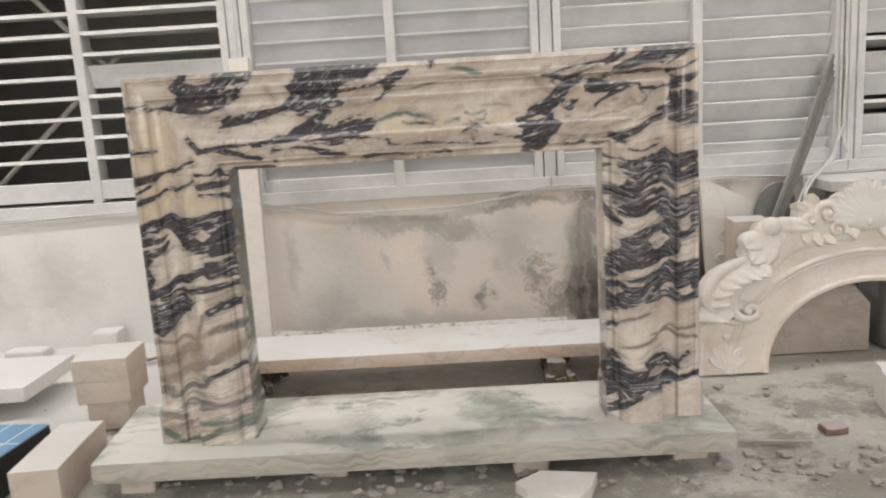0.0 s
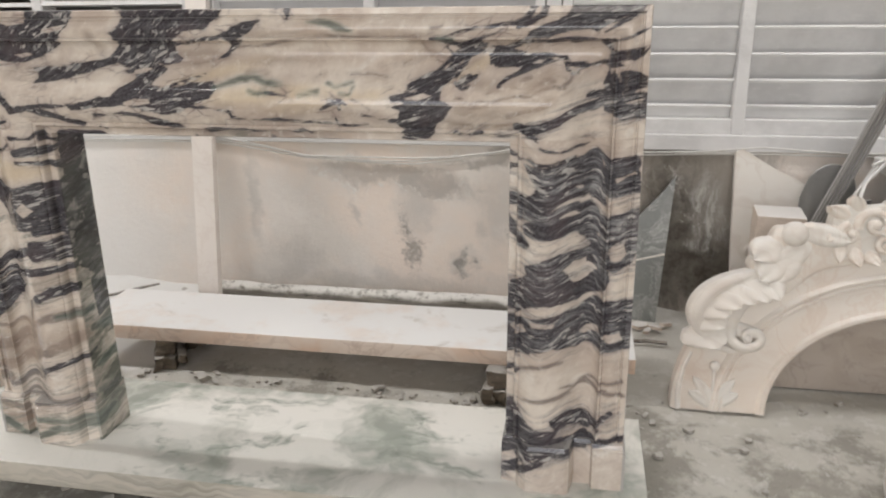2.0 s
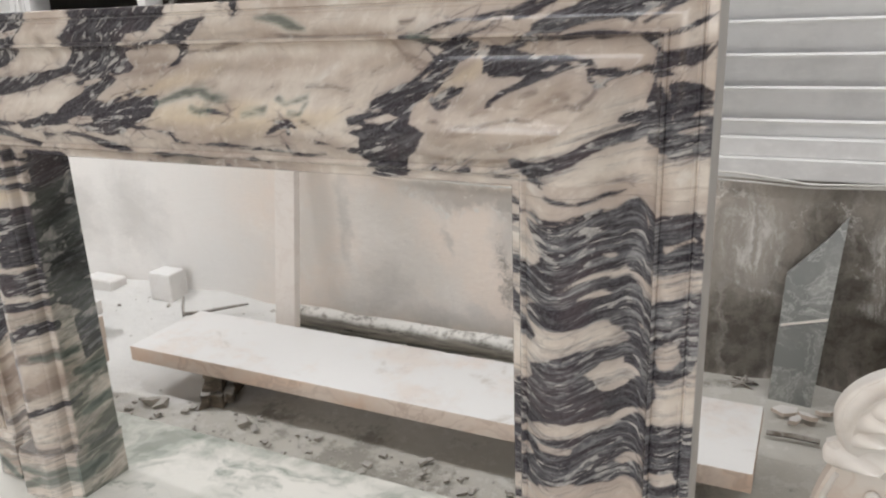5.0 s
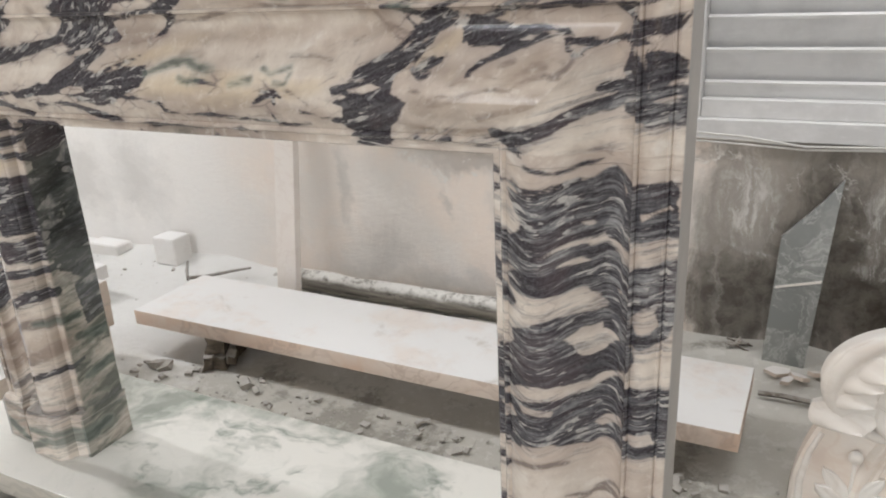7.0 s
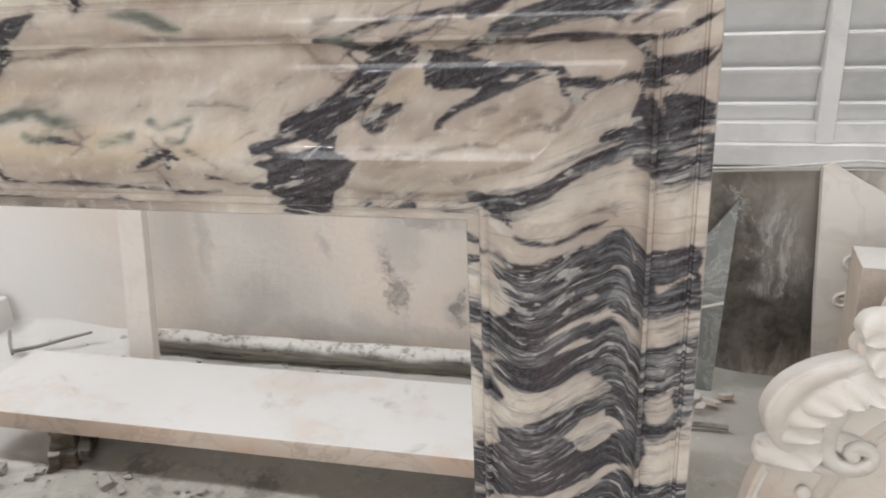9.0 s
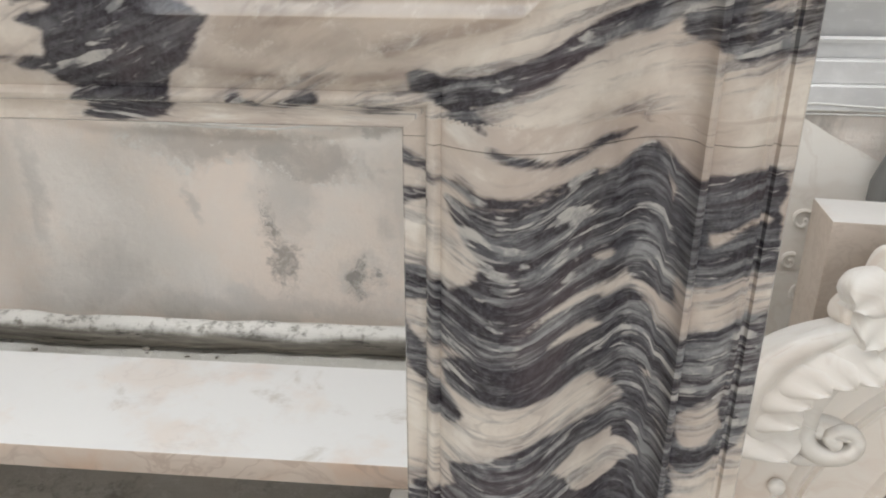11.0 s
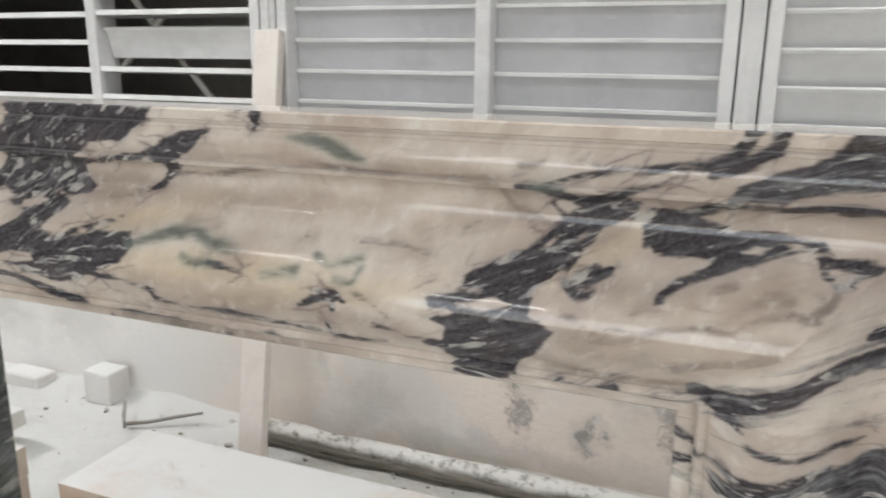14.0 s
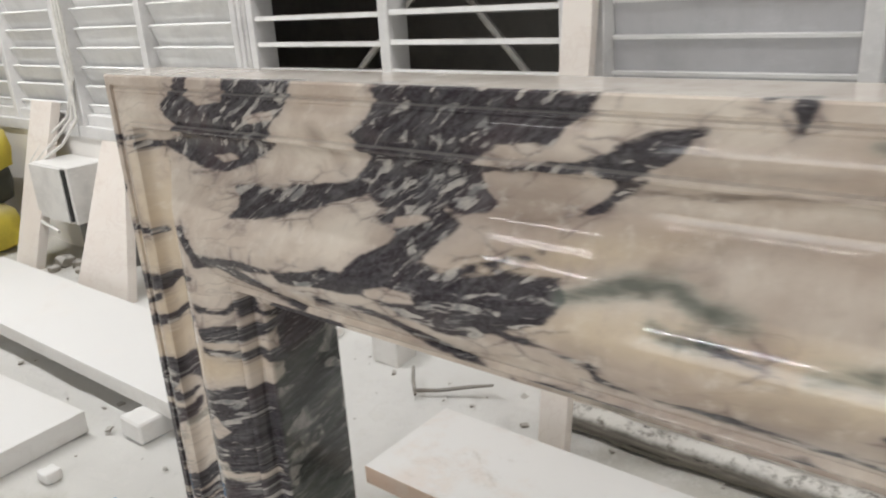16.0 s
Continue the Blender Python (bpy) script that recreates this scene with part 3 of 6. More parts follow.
def nearest_vein(kind, x, z):
    """How far each place lies outside the nearest vein of a kind, in metres; negative inside it."""
    far = np.full(len(x), 0.08)
    for form, pts in VEINS[kind]:
        lo, hi = pts[:, :2].min(0) - 0.08, pts[:, :2].max(0) + 0.08
        k = np.nonzero((x > lo[0]) & (x < hi[0]) & (z > lo[1]) & (z < hi[1]))[0]
        if not len(k):
            continue
        px, pz = x[k], z[k]
        d = np.full(len(k), 9.0)
        inside = np.zeros(len(k), bool)
        ends = np.roll(pts, -1, 0) if form == "patch" else pts[1:]
        for p, q in zip(pts, ends):
            ex, ez = q[0] - p[0], q[1] - p[1]
            t = np.clip(((px - p[0]) * ex + (pz - p[1]) * ez) / (ex * ex + ez * ez + 1e-12), 0, 1)
            e = np.hypot(px - p[0] - t * ex, pz - p[1] - t * ez)
            if form == "run":
                e = e - (p[2] + t * (q[2] - p[2]))
            else:
                inside ^= ((p[1] > pz) != (q[1] > pz)) & (px < ex * (pz - p[1]) / (ez + 1e-12) + p[0])
            d = np.minimum(d, e)
        far[k] = np.minimum(far[k], np.where(inside, -d, d))
    return far


def lay_veins(ob):
    """Stores on a marble part how far each vertex lies from the veins, and the coordinates along which the stone flows."""
    me = ob.data
    co = np.empty(len(me.vertices) * 3)
    me.vertices.foreach_get("co", co)
    co = co.reshape(-1, 3)
    x, z, deep = co[:, 0].copy(), co[:, 2].copy(), np.maximum(co[:, 1] - 2.082, 0)
    across, side = np.abs(x), np.sign(x)
    outer, inner = across > HALF - 0.004, (across < HALF - WIDE + 0.004) & (z < TOP - WIDE - 0.001)
    x += np.where(outer, deep, np.where(inner, -deep, 0)) * side
    z += np.where(outer | inner, 0, np.where(z > TOP - 0.004, deep, np.where(z < TOP - WIDE + 0.004, -deep, 0)))
    sway = np.where(x < 0.71, 0.013 * np.sin(2 * np.pi * (x - 0.63) / 0.15), 0.25 * (x - 0.745))
    jamb = np.where(x > 0, sway, 0.2 * x)
    flow = z - np.where(z < 0.905, jamb, (0.12 + 0.14 * np.clip((x - 0.2) / 0.3, 0, 1)) * x)
    for kind in VEINS:
        me.attributes.new(kind, "FLOAT", "POINT").data.foreach_set("value", nearest_vein(kind, x, z).astype(np.float32))
    me.attributes.new("flow", "FLOAT_VECTOR", "POINT").data.foreach_set("vector", np.stack([x, flow, 0 * x], 1).astype(np.float32).ravel())


def breccia_marble(name, honey):
    """Polished cream marble with violet-black veins that hold torn pale clasts and grey streaks."""
    n = Nodes(name)
    p = n.coords()

    def field(kind, out=2):
        node = n.t.nodes.new("ShaderNodeAttribute")
        node.attribute_name = kind
        return node.outputs[out]

    q = field("flow", 1)
    w1 = n.vec("SUBTRACT", n.noise(q, 14.0, 3.0, 0.6, out=1), (0.5, 0.5, 0.5))
    w2 = n.vec("SUBTRACT", n.noise(q, 60.0, 3.0, 0.6, out=1), (0.5, 0.5, 0.5))
    bent = n.vec("ADD", q, n.vec("MULTIPLY", w1, (0.035, 0.014, 0.0)))
    bent = n.vec("ADD", bent, n.vec("MULTIPLY", w2, (0.006, 0.003, 0.0)))
    tear = n.math("SUBTRACT", n.noise(n.scaled(bent, (15.0, 58.0, 1.0)), 1.0, 3.0, 0.55, 0.2), 0.5)
    fray = n.math("SUBTRACT", n.noise(n.scaled(bent, (75.0, 260.0, 1.0)), 1.0, 4.0, 0.65), 0.5)
    rag = n.math("ADD", n.math("MULTIPLY", tear, 0.017), n.math("MULTIPLY", fray, 0.0045))
    mx, mz = n.node("SeparateXYZ", 0, {0: q}), n.node("SeparateXYZ", 1, {0: q})
    leg = n.span(mz, 0.86, 0.81)
    dense = n.math("MULTIPLY", n.math("MULTIPLY", n.span(mz, 0.58, 0.63), n.span(mz, 0.82, 0.78)), n.span(mx, 0.0, 0.1))
    faint = n.math("MULTIPLY", n.span(mz, 0.46, 0.36), n.span(mx, 0.0, -0.1))
    dark = n.math("ADD", n.math("SUBTRACT", field("dark"), n.math("ADD", n.math("MULTIPLY_ADD", leg, 0.0026, 0.0014), n.math("MULTIPLY", dense, 0.0035))), rag)
    pale = n.math("ADD", field("pale"), n.math("MULTIPLY", rag, 0.5))
    inside = n.math("MULTIPLY", n.span(dark, 0.0020, -0.0024), n.span(pale, -0.0016, 0.0018))
    # the cream ground: clouds, honey tints, faint brown veins
    cloud = n.noise(q, 5.0, 5.0, 0.58, 0.5)
    cloud2 = n.noise(bent, 13.0, 6.0, 0.64)
    ground = n.mix(n.span(cloud, 0.36, 0.66), (0.735, 0.66, 0.575), (0.545, 0.455, 0.385))
    ground = n.mix(n.span(cloud2, 0.50, 0.74, 0.0, 0.55), ground, (0.44, 0.35, 0.28))
    ground = n.mix(n.span(cloud2, 0.46, 0.28, 0.0, 0.75), ground, (0.81, 0.77, 0.705))
    soft = n.noise(n.scaled(bent, (6.0, 17.0, 1.0)), 1.0, 5.0, 0.62, 0.7)
    ground = n.mix(n.span(soft, 0.52, 0.70, 0.0, 0.38), ground, (0.43, 0.355, 0.305))
    ridge = n.math("ABSOLUTE", n.math("SUBTRACT", n.noise(n.scaled(bent, (4.0, 11.0, 1.0)), 1.0, 4.0, 0.55, 0.15), 0.5))
    line = n.math("MULTIPLY", n.span(ridge, 0.010, 0.001), n.span(n.noise(q, 8.0, 3.0), 0.52, 0.62))
    ground = n.mix(n.math("MULTIPLY", line, 0.28), ground, (0.24, 0.19, 0.17))
    g = n.math("ADD", nearest(n, q, honey), n.math("MULTIPLY", n.math("SUBTRACT", cloud2, 0.5), 1.6))
    ground = n.mix(n.span(g, 1.2, 0.3, 0.0, 0.6), ground, (0.63, 0.51, 0.345))
    brown = n.math("ADD", field("brown"), n.math("ADD", n.math("MULTIPLY", rag, 1.0), 0.0005))
    ground = n.mix(n.span(brown, 0.012, -0.004, 0.0, 0.42), ground, (0.37, 0.295, 0.24))
    ground = n.mix(n.span(brown, 0.0030, -0.0030, 0.0, 0.74), ground, (0.165, 0.13, 0.118))
    cloudy = n.math("ADD", field("tan"), n.math("MULTIPLY", n.math("SUBTRACT", cloud2, 0.5), 0.05))
    ground = n.mix(n.span(cloudy, 0.012, -0.010, 0.0, 0.66), ground, n.mix(n.span(soft, 0.4, 0.62), (0.45, 0.36, 0.29), (0.32, 0.255, 0.21)))
    # near the dark bodies the ground is stained and split by fine dark threads
    ground = n.mix(n.span(dark, 0.016, 0.0, 0.0, 0.34), ground, (0.40, 0.335, 0.305))
    cells = n.scaled(bent, (19.0, 46.0, 1.0))
    seam = n.math("ADD", n.voronoi(cells, 1.0, feature="DISTANCE_TO_EDGE"), n.math("MULTIPLY", fray, 0.16))
    torn = n.math("MULTIPLY", n.span(dark, 0.024, 0.0), n.math("MULTIPLY", n.span(n.noise(q, 16.0, 3.0), 0.42, 0.58), n.span(mz, 0.90, 0.95, 0.25, 1.0)))
    ground = n.mix(n.math("MULTIPLY", n.span(seam, 0.18, 0.0), n.math("MULTIPLY", torn, 0.35)), ground, (0.30, 0.24, 0.215))
    ground = n.mix(n.math("MULTIPLY", n.span(seam, 0.065, 0.0), n.math("MULTIPLY", torn, 0.55)), ground, (0.12, 0.095, 0.10))
    # grey smoke drawn out between the dark bands of the uprights
    smoke = n.noise(n.scaled(bent, (7.0, 85.0, 1.0), (0, 0, 0), (3.0, 0.6, 0.0)), 1.0, 5.0, 0.64, 0.3)
    low = n.math("MULTIPLY", leg, n.math("MAXIMUM", n.span(dark, 0.034, 0.004), n.math("MULTIPLY", faint, 0.8)))
    smoke = n.math("MULTIPLY", n.span(n.math("ADD", smoke, n.math("MULTIPLY", n.math("SUBTRACT", cloud2, 0.5), 0.25)), 0.47, 0.60), low)
    ground = n.mix(n.math("MULTIPLY", smoke, 0.70), ground, n.mix(n.span(mx, -0.1, 0.1), n.mix(n.span(fray, -0.1, 0.12), (0.12, 0.125, 0.112), (0.33, 0.325, 0.285)), n.mix(n.span(fray, -0.1, 0.12), (0.13, 0.122, 0.13), (0.36, 0.34, 0.325))))
    mottle = n.noise(bent, 48.0, 5.0, 0.68)
    ground = n.mix(n.span(mottle, 0.50, 0.74, 0.0, 0.34), ground, (0.42, 0.33, 0.275))
    ground = n.mix(n.span(mottle, 0.48, 0.28, 0.0, 0.40), ground, (0.84, 0.79, 0.72))
    # the inner face of one upright is green-grey, softly banded
    reveal = n.math("MULTIPLY", n.math("MULTIPLY", n.span(mx, WIDE - HALF - 0.002, WIDE - HALF + 0.004), n.span(mx, 0.0, -0.1)), n.span(mz, 0.93, 0.90))
    band = n.noise(n.scaled(bent, (6.0, 24.0, 1.0), (0, 0, radians(-14))), 1.0, 4.0, 0.6, 0.5)
    ground = n.mix(n.math("MULTIPLY", reveal, n.span(band, 0.62, 0.44, 0.25, 0.88)), ground, n.mix(n.span(band, 0.40, 0.54), (0.085, 0.10, 0.083), (0.27, 0.275, 0.235)))
    # the dark bodies: streaks, and torn-off clasts drawn out along the flow
    rising = n.math("MULTIPLY", n.span(mz, 0.985, 1.045), n.span(mx, 0.0, -0.15))

    def drawn_out(long, wide, detail, rough, twist, shift):
        level = n.noise(n.scaled(bent, (long, wide, 1.0), (0, 0, 0), (shift, 1.7, 0.0)), 1.0, detail, rough, twist)
        turned = n.scaled(bent, (1.0, 1.0, 1.0), (0, 0, radians(-34)))
        return n.mix(rising, level, n.noise(n.scaled(turned, (long * 1.3, wide * 0.8, 1.0), (0, 0, 0), (shift, 4.1, 0.0)), 1.0, detail, rough, twist))

    streak = drawn_out(9.0, 105.0, 5.0, 0.66, 0.3, 0.0)
    grain = n.noise(bent, 190.0, 4.0, 0.70)
    body = n.mix(n.span(grain, 0.36, 0.72), (0.019, 0.017, 0.022), (0.080, 0.072, 0.086))
    body = n.mix(n.span(n.noise(q, 9.0, 3.0), 0.5, 0.66, 0.0, 0.5), body, (0.080, 0.056, 0.064))
    body = n.mix(n.math("MULTIPLY", reveal, 0.7), body, n.mix(n.span(soft, 0.40, 0.58), (0.035, 0.043, 0.037), (0.115, 0.13, 0.112)))
    haze = n.math("MAXIMUM", n.span(field("streaky"), 0.004, -0.006, 0.34, 0.92), n.math("MULTIPLY", dense, 0.9))
    body = n.mix(n.math("MULTIPLY", n.span(streak, 0.42, 0.64), haze), body, n.mix(n.span(mottle, 0.36, 0.64), n.mix(dense, (0.075, 0.076, 0.086), (0.13, 0.13, 0.14)), n.mix(dense, (0.27, 0.27, 0.275), (0.38, 0.375, 0.37))))
    where = n.span(n.noise(n.scaled(q, (8.0, 16.0, 1.0), (0, 0, 0), (1.3, 5.1, 0.0)), 1.0, 3.0), 0.36, 0.64, -0.075, 0.055)
    lens = n.math("ADD", drawn_out(26.0, 105.0, 2.5, 0.5, 0.5, 4.0), n.math("ADD", where, n.math("MULTIPLY", rising, 0.022)))
    wisp = n.math("ADD", drawn_out(34.0, 250.0, 3.0, 0.55, 0.4, 9.0), n.math("MULTIPLY", where, 0.6))
    bit = n.math("MAXIMUM", n.span(lens, 0.580, 0.645), n.span(wisp, 0.58, 0.68, 0.0, 0.65))
    bit = n.math("MULTIPLY", bit, n.span(reveal, 0.0, 1.0, 1.0, 0.22))
    blot = n.noise(n.scaled(bent, (17.0, 30.0, 1.0), (0, 0, radians(-25)), (5.0, 2.0, 0.0)), 1.0, 2.0, 0.5, 0.3)
    bit = n.math("MAXIMUM", bit, n.math("MULTIPLY", n.span(blot, 0.565, 0.62, 0.0, 0.62), reveal))
    body = n.mix(n.math("MULTIPLY", bit, 0.84), body, n.mix(n.span(mottle, 0.40, 0.60), (0.58, 0.545, 0.505), (0.25, 0.25, 0.25)))
    colour = n.mix(n.math("MULTIPLY", inside, n.span(faint, 0.0, 1.0, 0.97, 0.52)), ground, body)
    green = n.math("ADD", field("green"), n.math("MULTIPLY", rag, 0.9))
    tint = n.mix(n.span(tear, -0.14, 0.16), (0.055, 0.075, 0.064), (0.19, 0.215, 0.19))
    colour = n.mix(n.span(green, 0.010, 0.0, 0.0, 0.25), colour, (0.36, 0.39, 0.34))
    colour = n.mix(n.span(green, 0.0050, -0.0045, 0.0, 0.78), colour, tint)
    dust = n.math("MULTIPLY", n.span(n.up(), 0.75, 1.0), 0.35)
    colour = n.mix(dust, colour, DUST)
    # the sawn outer sides are left dull grey
    sawn = n.span(n.math("ABSOLUTE", n.node("SeparateXYZ", 0, {0: p})), HALF - 0.0008, HALF - 0.0002)
    colour = n.mix(n.math("MULTIPLY", sawn, 0.85), colour, n.mix(n.noise(p, 24.0, 5.0, 0.65), (0.30, 0.29, 0.275), (0.44, 0.425, 0.40)))
    rough = n.math("ADD", n.span(n.noise(p, 30.0, 3.0), 0.3, 0.8, 0.05, 0.10), n.math("MULTIPLY", sawn, 0.5))
    return n.done(colour, rough, n.bump(n.noise(p, 60.0, 2.0), 0.015, 0.003), Specular_IOR_Level=0.5)


MARBLE_BRECCIA = breccia_marble("breccia_marble", ((-.72, 1.03, .08, .14, 0), (-.745, .93, .05, .10, 0), (-.60, .93, .10, .03, 0), (.15, .955, .18, .02, 0), (.48, .94, .12, .02, 5), (-.1, 1.04, .16, .02, 8), (.0, .985, .2, .025, -4)))


def pale_marble(name, base, vein, tint, scale, contrast, rough, dusty, thin=1.0, side_shade=None, stained=0.0):
    n = Nodes(name)
    p = n.coords()
    w = n.vec("ADD", p, n.vec("MULTIPLY", n.vec("SUBTRACT", n.noise(p, scale, 4.0, 0.6, out=1), (0.5, 0.5, 0.5)), (0.35, 0.25, 0.25)))
    cloud = n.noise(w, scale * 0.9, 6.0, 0.58, 0.6)
    streak = n.noise(n.scaled(w, (1.0, 2.6, 5.0), (0.1, 0, 0.35)), scale * 1.3, 5.0, 0.6, 0.4)
    c = n.mix(n.span(cloud, 0.46, 0.66, 0.0, contrast), base, tint)
    c = n.mix(n.span(streak, 0.53, 0.74, 0.0, contrast), c, vein)
    ridge = n.math("ABSOLUTE", n.math("SUBTRACT", n.noise(w, scale * 1.1, 5.0, 0.6, 1.2), 0.5))
    c = n.mix(n.math("MULTIPLY", n.span(ridge, 0.03, 0.0), contrast * 0.6 * thin), c, vein)
    if dusty:
        patch = n.noise(p, 5.0, 5.0, 0.6)
        lay = n.math("MULTIPLY", n.span(n.up(), 0.5, 0.95), n.span(patch, 0.32, 0.50, 0.55 * dusty, dusty))
        c = n.mix(lay, c, (0.71, 0.705, 0.69))
        if stained:
            smear = n.math("MULTIPLY", n.span(n.noise(n.scaled(p, (1.0, 1.6, 1.0)), 4.5, 7.0, 0.68, 0.6), 0.56, 0.72, 0.0, stained), n.span(n.up(), 0.5, 0.95))
            c = n.mix(smear, c, (0.40, 0.35, 0.285))
        rough = n.math("MAXIMUM", rough, n.math("MULTIPLY", lay, 0.85))
    # upright faces turn streaky beige, darkened in the colour for their shade
    if side_shade:
        side_streak = n.noise(n.scaled(w, (2.0, 2.0, 40.0)), 1.0, 5.0, 0.7)
        edge = n.mix(n.span(side_streak, 0.4, 0.62), side_shade, tuple(v * 0.6 for v in side_shade))
        c = n.mix(n.math("MULTIPLY", n.span(n.up(), 0.5, 0.2), 0.75), c, edge)
    return n.done(c, rough, n.bump(n.noise(p, 90.0, 4.0), 0.06, 0.004))


# the last colour is the hearth's beige side with its shade painted in
MARBLE_HEARTH = pale_marble("green_white_marble", (0.74, 0.725, 0.67), (0.20, 0.235, 0.195), (0.31, 0.335, 0.29), 2.9, 1.0, 0.2, 0.0, 0.08, (0.52, 0.47, 0.39))
MARBLE_SLAB = pale_marble("dusty_cream_marble", (0.64, 0.54, 0.455), (0.42, 0.315, 0.25), (0.60, 0.42, 0.30), 3.0, 0.8, 0.5, 0.97, stained=0.6)
MARBLE_WHITE = pale_marble("white_carved_marble", (0.71, 0.675, 0.62), (0.60, 0.535, 0.47), (0.68, 0.61, 0.54), 2.2, 0.7, 0.78, 0.4)
MARBLE_WARM = pale_marble("rosy_carved_marble", (0.72, 0.66, 0.59), (0.64, 0.53, 0.445), (0.69, 0.595, 0.505), 3.0, 0.8, 0.75, 0.3)
MARBLE_STRIP = pale_marble("pale_rose_marble", (0.74, 0.685, 0.63), (0.62, 0.54, 0.48), (0.70, 0.62, 0.555), 3.0, 0.5, 0.5, 0.8)
MARBLE_POWDER = pale_marble("powdered_white_marble", (0.70, 0.68, 0.65), (0.58, 0.54, 0.50), (0.66, 0.62, 0.58), 4.0, 0.4, 0.6, 0.9)
# beige made warmer and darker for shaded fronts; dust keeps the tops light
MARBLE_BLOCK = pale_marble("sawn_beige_marble", (0.61, 0.525, 0.445), (0.47, 0.385, 0.315), (0.56, 0.455, 0.37), 4.0, 0.6, 0.7, 0.75)
# block marble darkened in its colour for the shadow behind the arch
MARBLE_SHADED = pale_marble("shade_toned_marble", (0.43, 0.37, 0.315), (0.30, 0.25, 0.21), (0.37, 0.31, 0.255), 4.0, 0.7, 0.75, 0.6)
MARBLE_GREY = pale_marble("grey_green_marble", (0.17, 0.175, 0.165), (0.42, 0.42, 0.39), (0.25, 0.25, 0.235), 6.0, 0.8, 0.35, 0.2)


def plaster_wall():
    n = Nodes("stained_plaster")
    p = n.coords()
    x, z = n.node("SeparateXYZ", 0, {0: p}), n.node("SeparateXYZ", 2, {0: p})
    flat = n.node("CombineXYZ", ins={0: x, 1: z, 2: 0.0})
    bend = n.vec("SUBTRACT", n.noise(flat, 5.0, 6.0, 0.66, out=1), (0.5, 0.5, 0.5))
    w = n.vec("ADD", flat, n.vec("MULTIPLY", bend, (0.26, 0.26, 0.0)))
    c = n.mix(n.span(n.noise(flat, 1.9, 4.0, 0.6), 0.40, 0.62), (0.76, 0.665, 0.585), (0.70, 0.655, 0.605))
    c = n.mix(n.span(n.noise(w, 5.0, 5.0, 0.65), 0.45, 0.7, 0.0, 0.5), c, (0.78, 0.745, 0.70))
    c = n.mix(n.span(n.node("SeparateXYZ", 0, {0: w}), -0.95, -1.35, 0.0, 0.85), c, (0.76, 0.74, 0.71))
    patch = n.math("MULTIPLY", n.math("SUBTRACT", n.noise(w, 12.0, 6.0, 0.72), 0.5), 1.3)
    soft = n.math("ADD", nearest(n, w, (
        (-.50, .13, .15, .12, 0), (-.66, .40, .035, .20, 6), (-.1, .06, .6, .06, 0), (.02, .38, .09, .14, 0), (.28, .31, .05, .07, 0), (.21, .15, .06, .06, 0), (-.235, .36, .02, .08, 0), (.36, .40, .12, .2, 0), (-1.75, .33, .20, .22, 25), (-2.1, .30, .22, .2, 0), (-2.5, .45, .3, .12, 0))), patch)
    c = n.mix(n.span(soft, 1.35, 0.1, 0.0, 0.5), c, (0.43, 0.41, 0.382))
    top = n.math("ADD", nearest(n, w, ((-.08, .52, .34, .065, -6), (.12, .47, .12, .05, 0), (.45, .60, .3, .03, 0))), n.math("MULTIPLY", patch, 1.0))
    c = n.mix(n.span(top, 1.3, 0.35, 0.0, 0.52), c, n.mix(n.noise(w, 9.0, 6.0, 0.7), (0.31, 0.29, 0.265), (0.17, 0.158, 0.142)))
    grit = n.math("MULTIPLY", n.math("SUBTRACT", n.noise(w, 40.0, 6.0, 0.78), 0.5), 2.6)
    dark = n.math("ADD", nearest(n, w, ((.01, .20, .055, .08, 0), (-.02, .31, .03, .07, 8), (.47, .24, .07, .13, 0), (.56, .12, .12, .10, 0), (.22, .15, .04, .04, 0))), n.math("MULTIPLY", grit, 1.5))
    c = n.mix(n.span(dark, 1.15, 0.1, 0.0, 0.62), c, (0.13, 0.122, 0.11))
    v = n.vec("ADD", flat, n.vec("MULTIPLY", bend, (0.09, 0.14, 0.0)))
    seep = n.math("ADD", n.math("MULTIPLY", patch, 0.5), n.math("MULTIPLY", n.math("SUBTRACT", n.noise(n.scaled(v, (16.0, 3.0, 1.0)), 1.0, 5.0, 0.7), 0.5), 1.3))
    grey = n.math("ADD", nearest(n, v, ((1.0, .4, .40, .50, 0), (.75, .3, .16, .45, 0))), n.math("MULTIPLY", seep, 0.6))
    c = n.mix(n.span(grey, 1.15, 0.6, 0.0, 0.85), c, n.mix(n.noise(v, 7.0, 5.0, 0.65), (0.29, 0.265, 0.232), (0.175, 0.158, 0.134)))
    damp = n.math("ADD", nearest(n, v, ((.99, .30, .15, .36, 0), (.76, .13, .16, .18, 0), (1.13, .18, .11, .18, 0))), seep)
    wet = n.mix(n.span(n.noise(v, 16.0, 6.0, 0.7), 0.35, 0.65), (0.070, 0.060, 0.048), (0.165, 0.148, 0.124))
    c = n.mix(n.span(damp, 1.35, 0.45, 0.0, 0.92), c, wet)
    salt = n.math("ADD", nearest(n, v, ((.765, .44, .085, .16, 4), (1.14, .40, .07, .14, 10), (.77, .30, .08, .016, -8), (1.12, .28, .06, .03, 20))), n.math("MULTIPLY", grit, 0.45))
    streaks = n.span(n.noise(n.scaled(v, (34.0, 7.0, 1.0)), 1.0, 6.0, 0.75, 0.6), 0.44, 0.62)
    c = n.mix(n.math("MULTIPLY", n.span(salt, 1.3, 0.3), n.math("MULTIPLY_ADD", streaks, 0.80, 0.12)), c, (0.60, 0.585, 0.55))
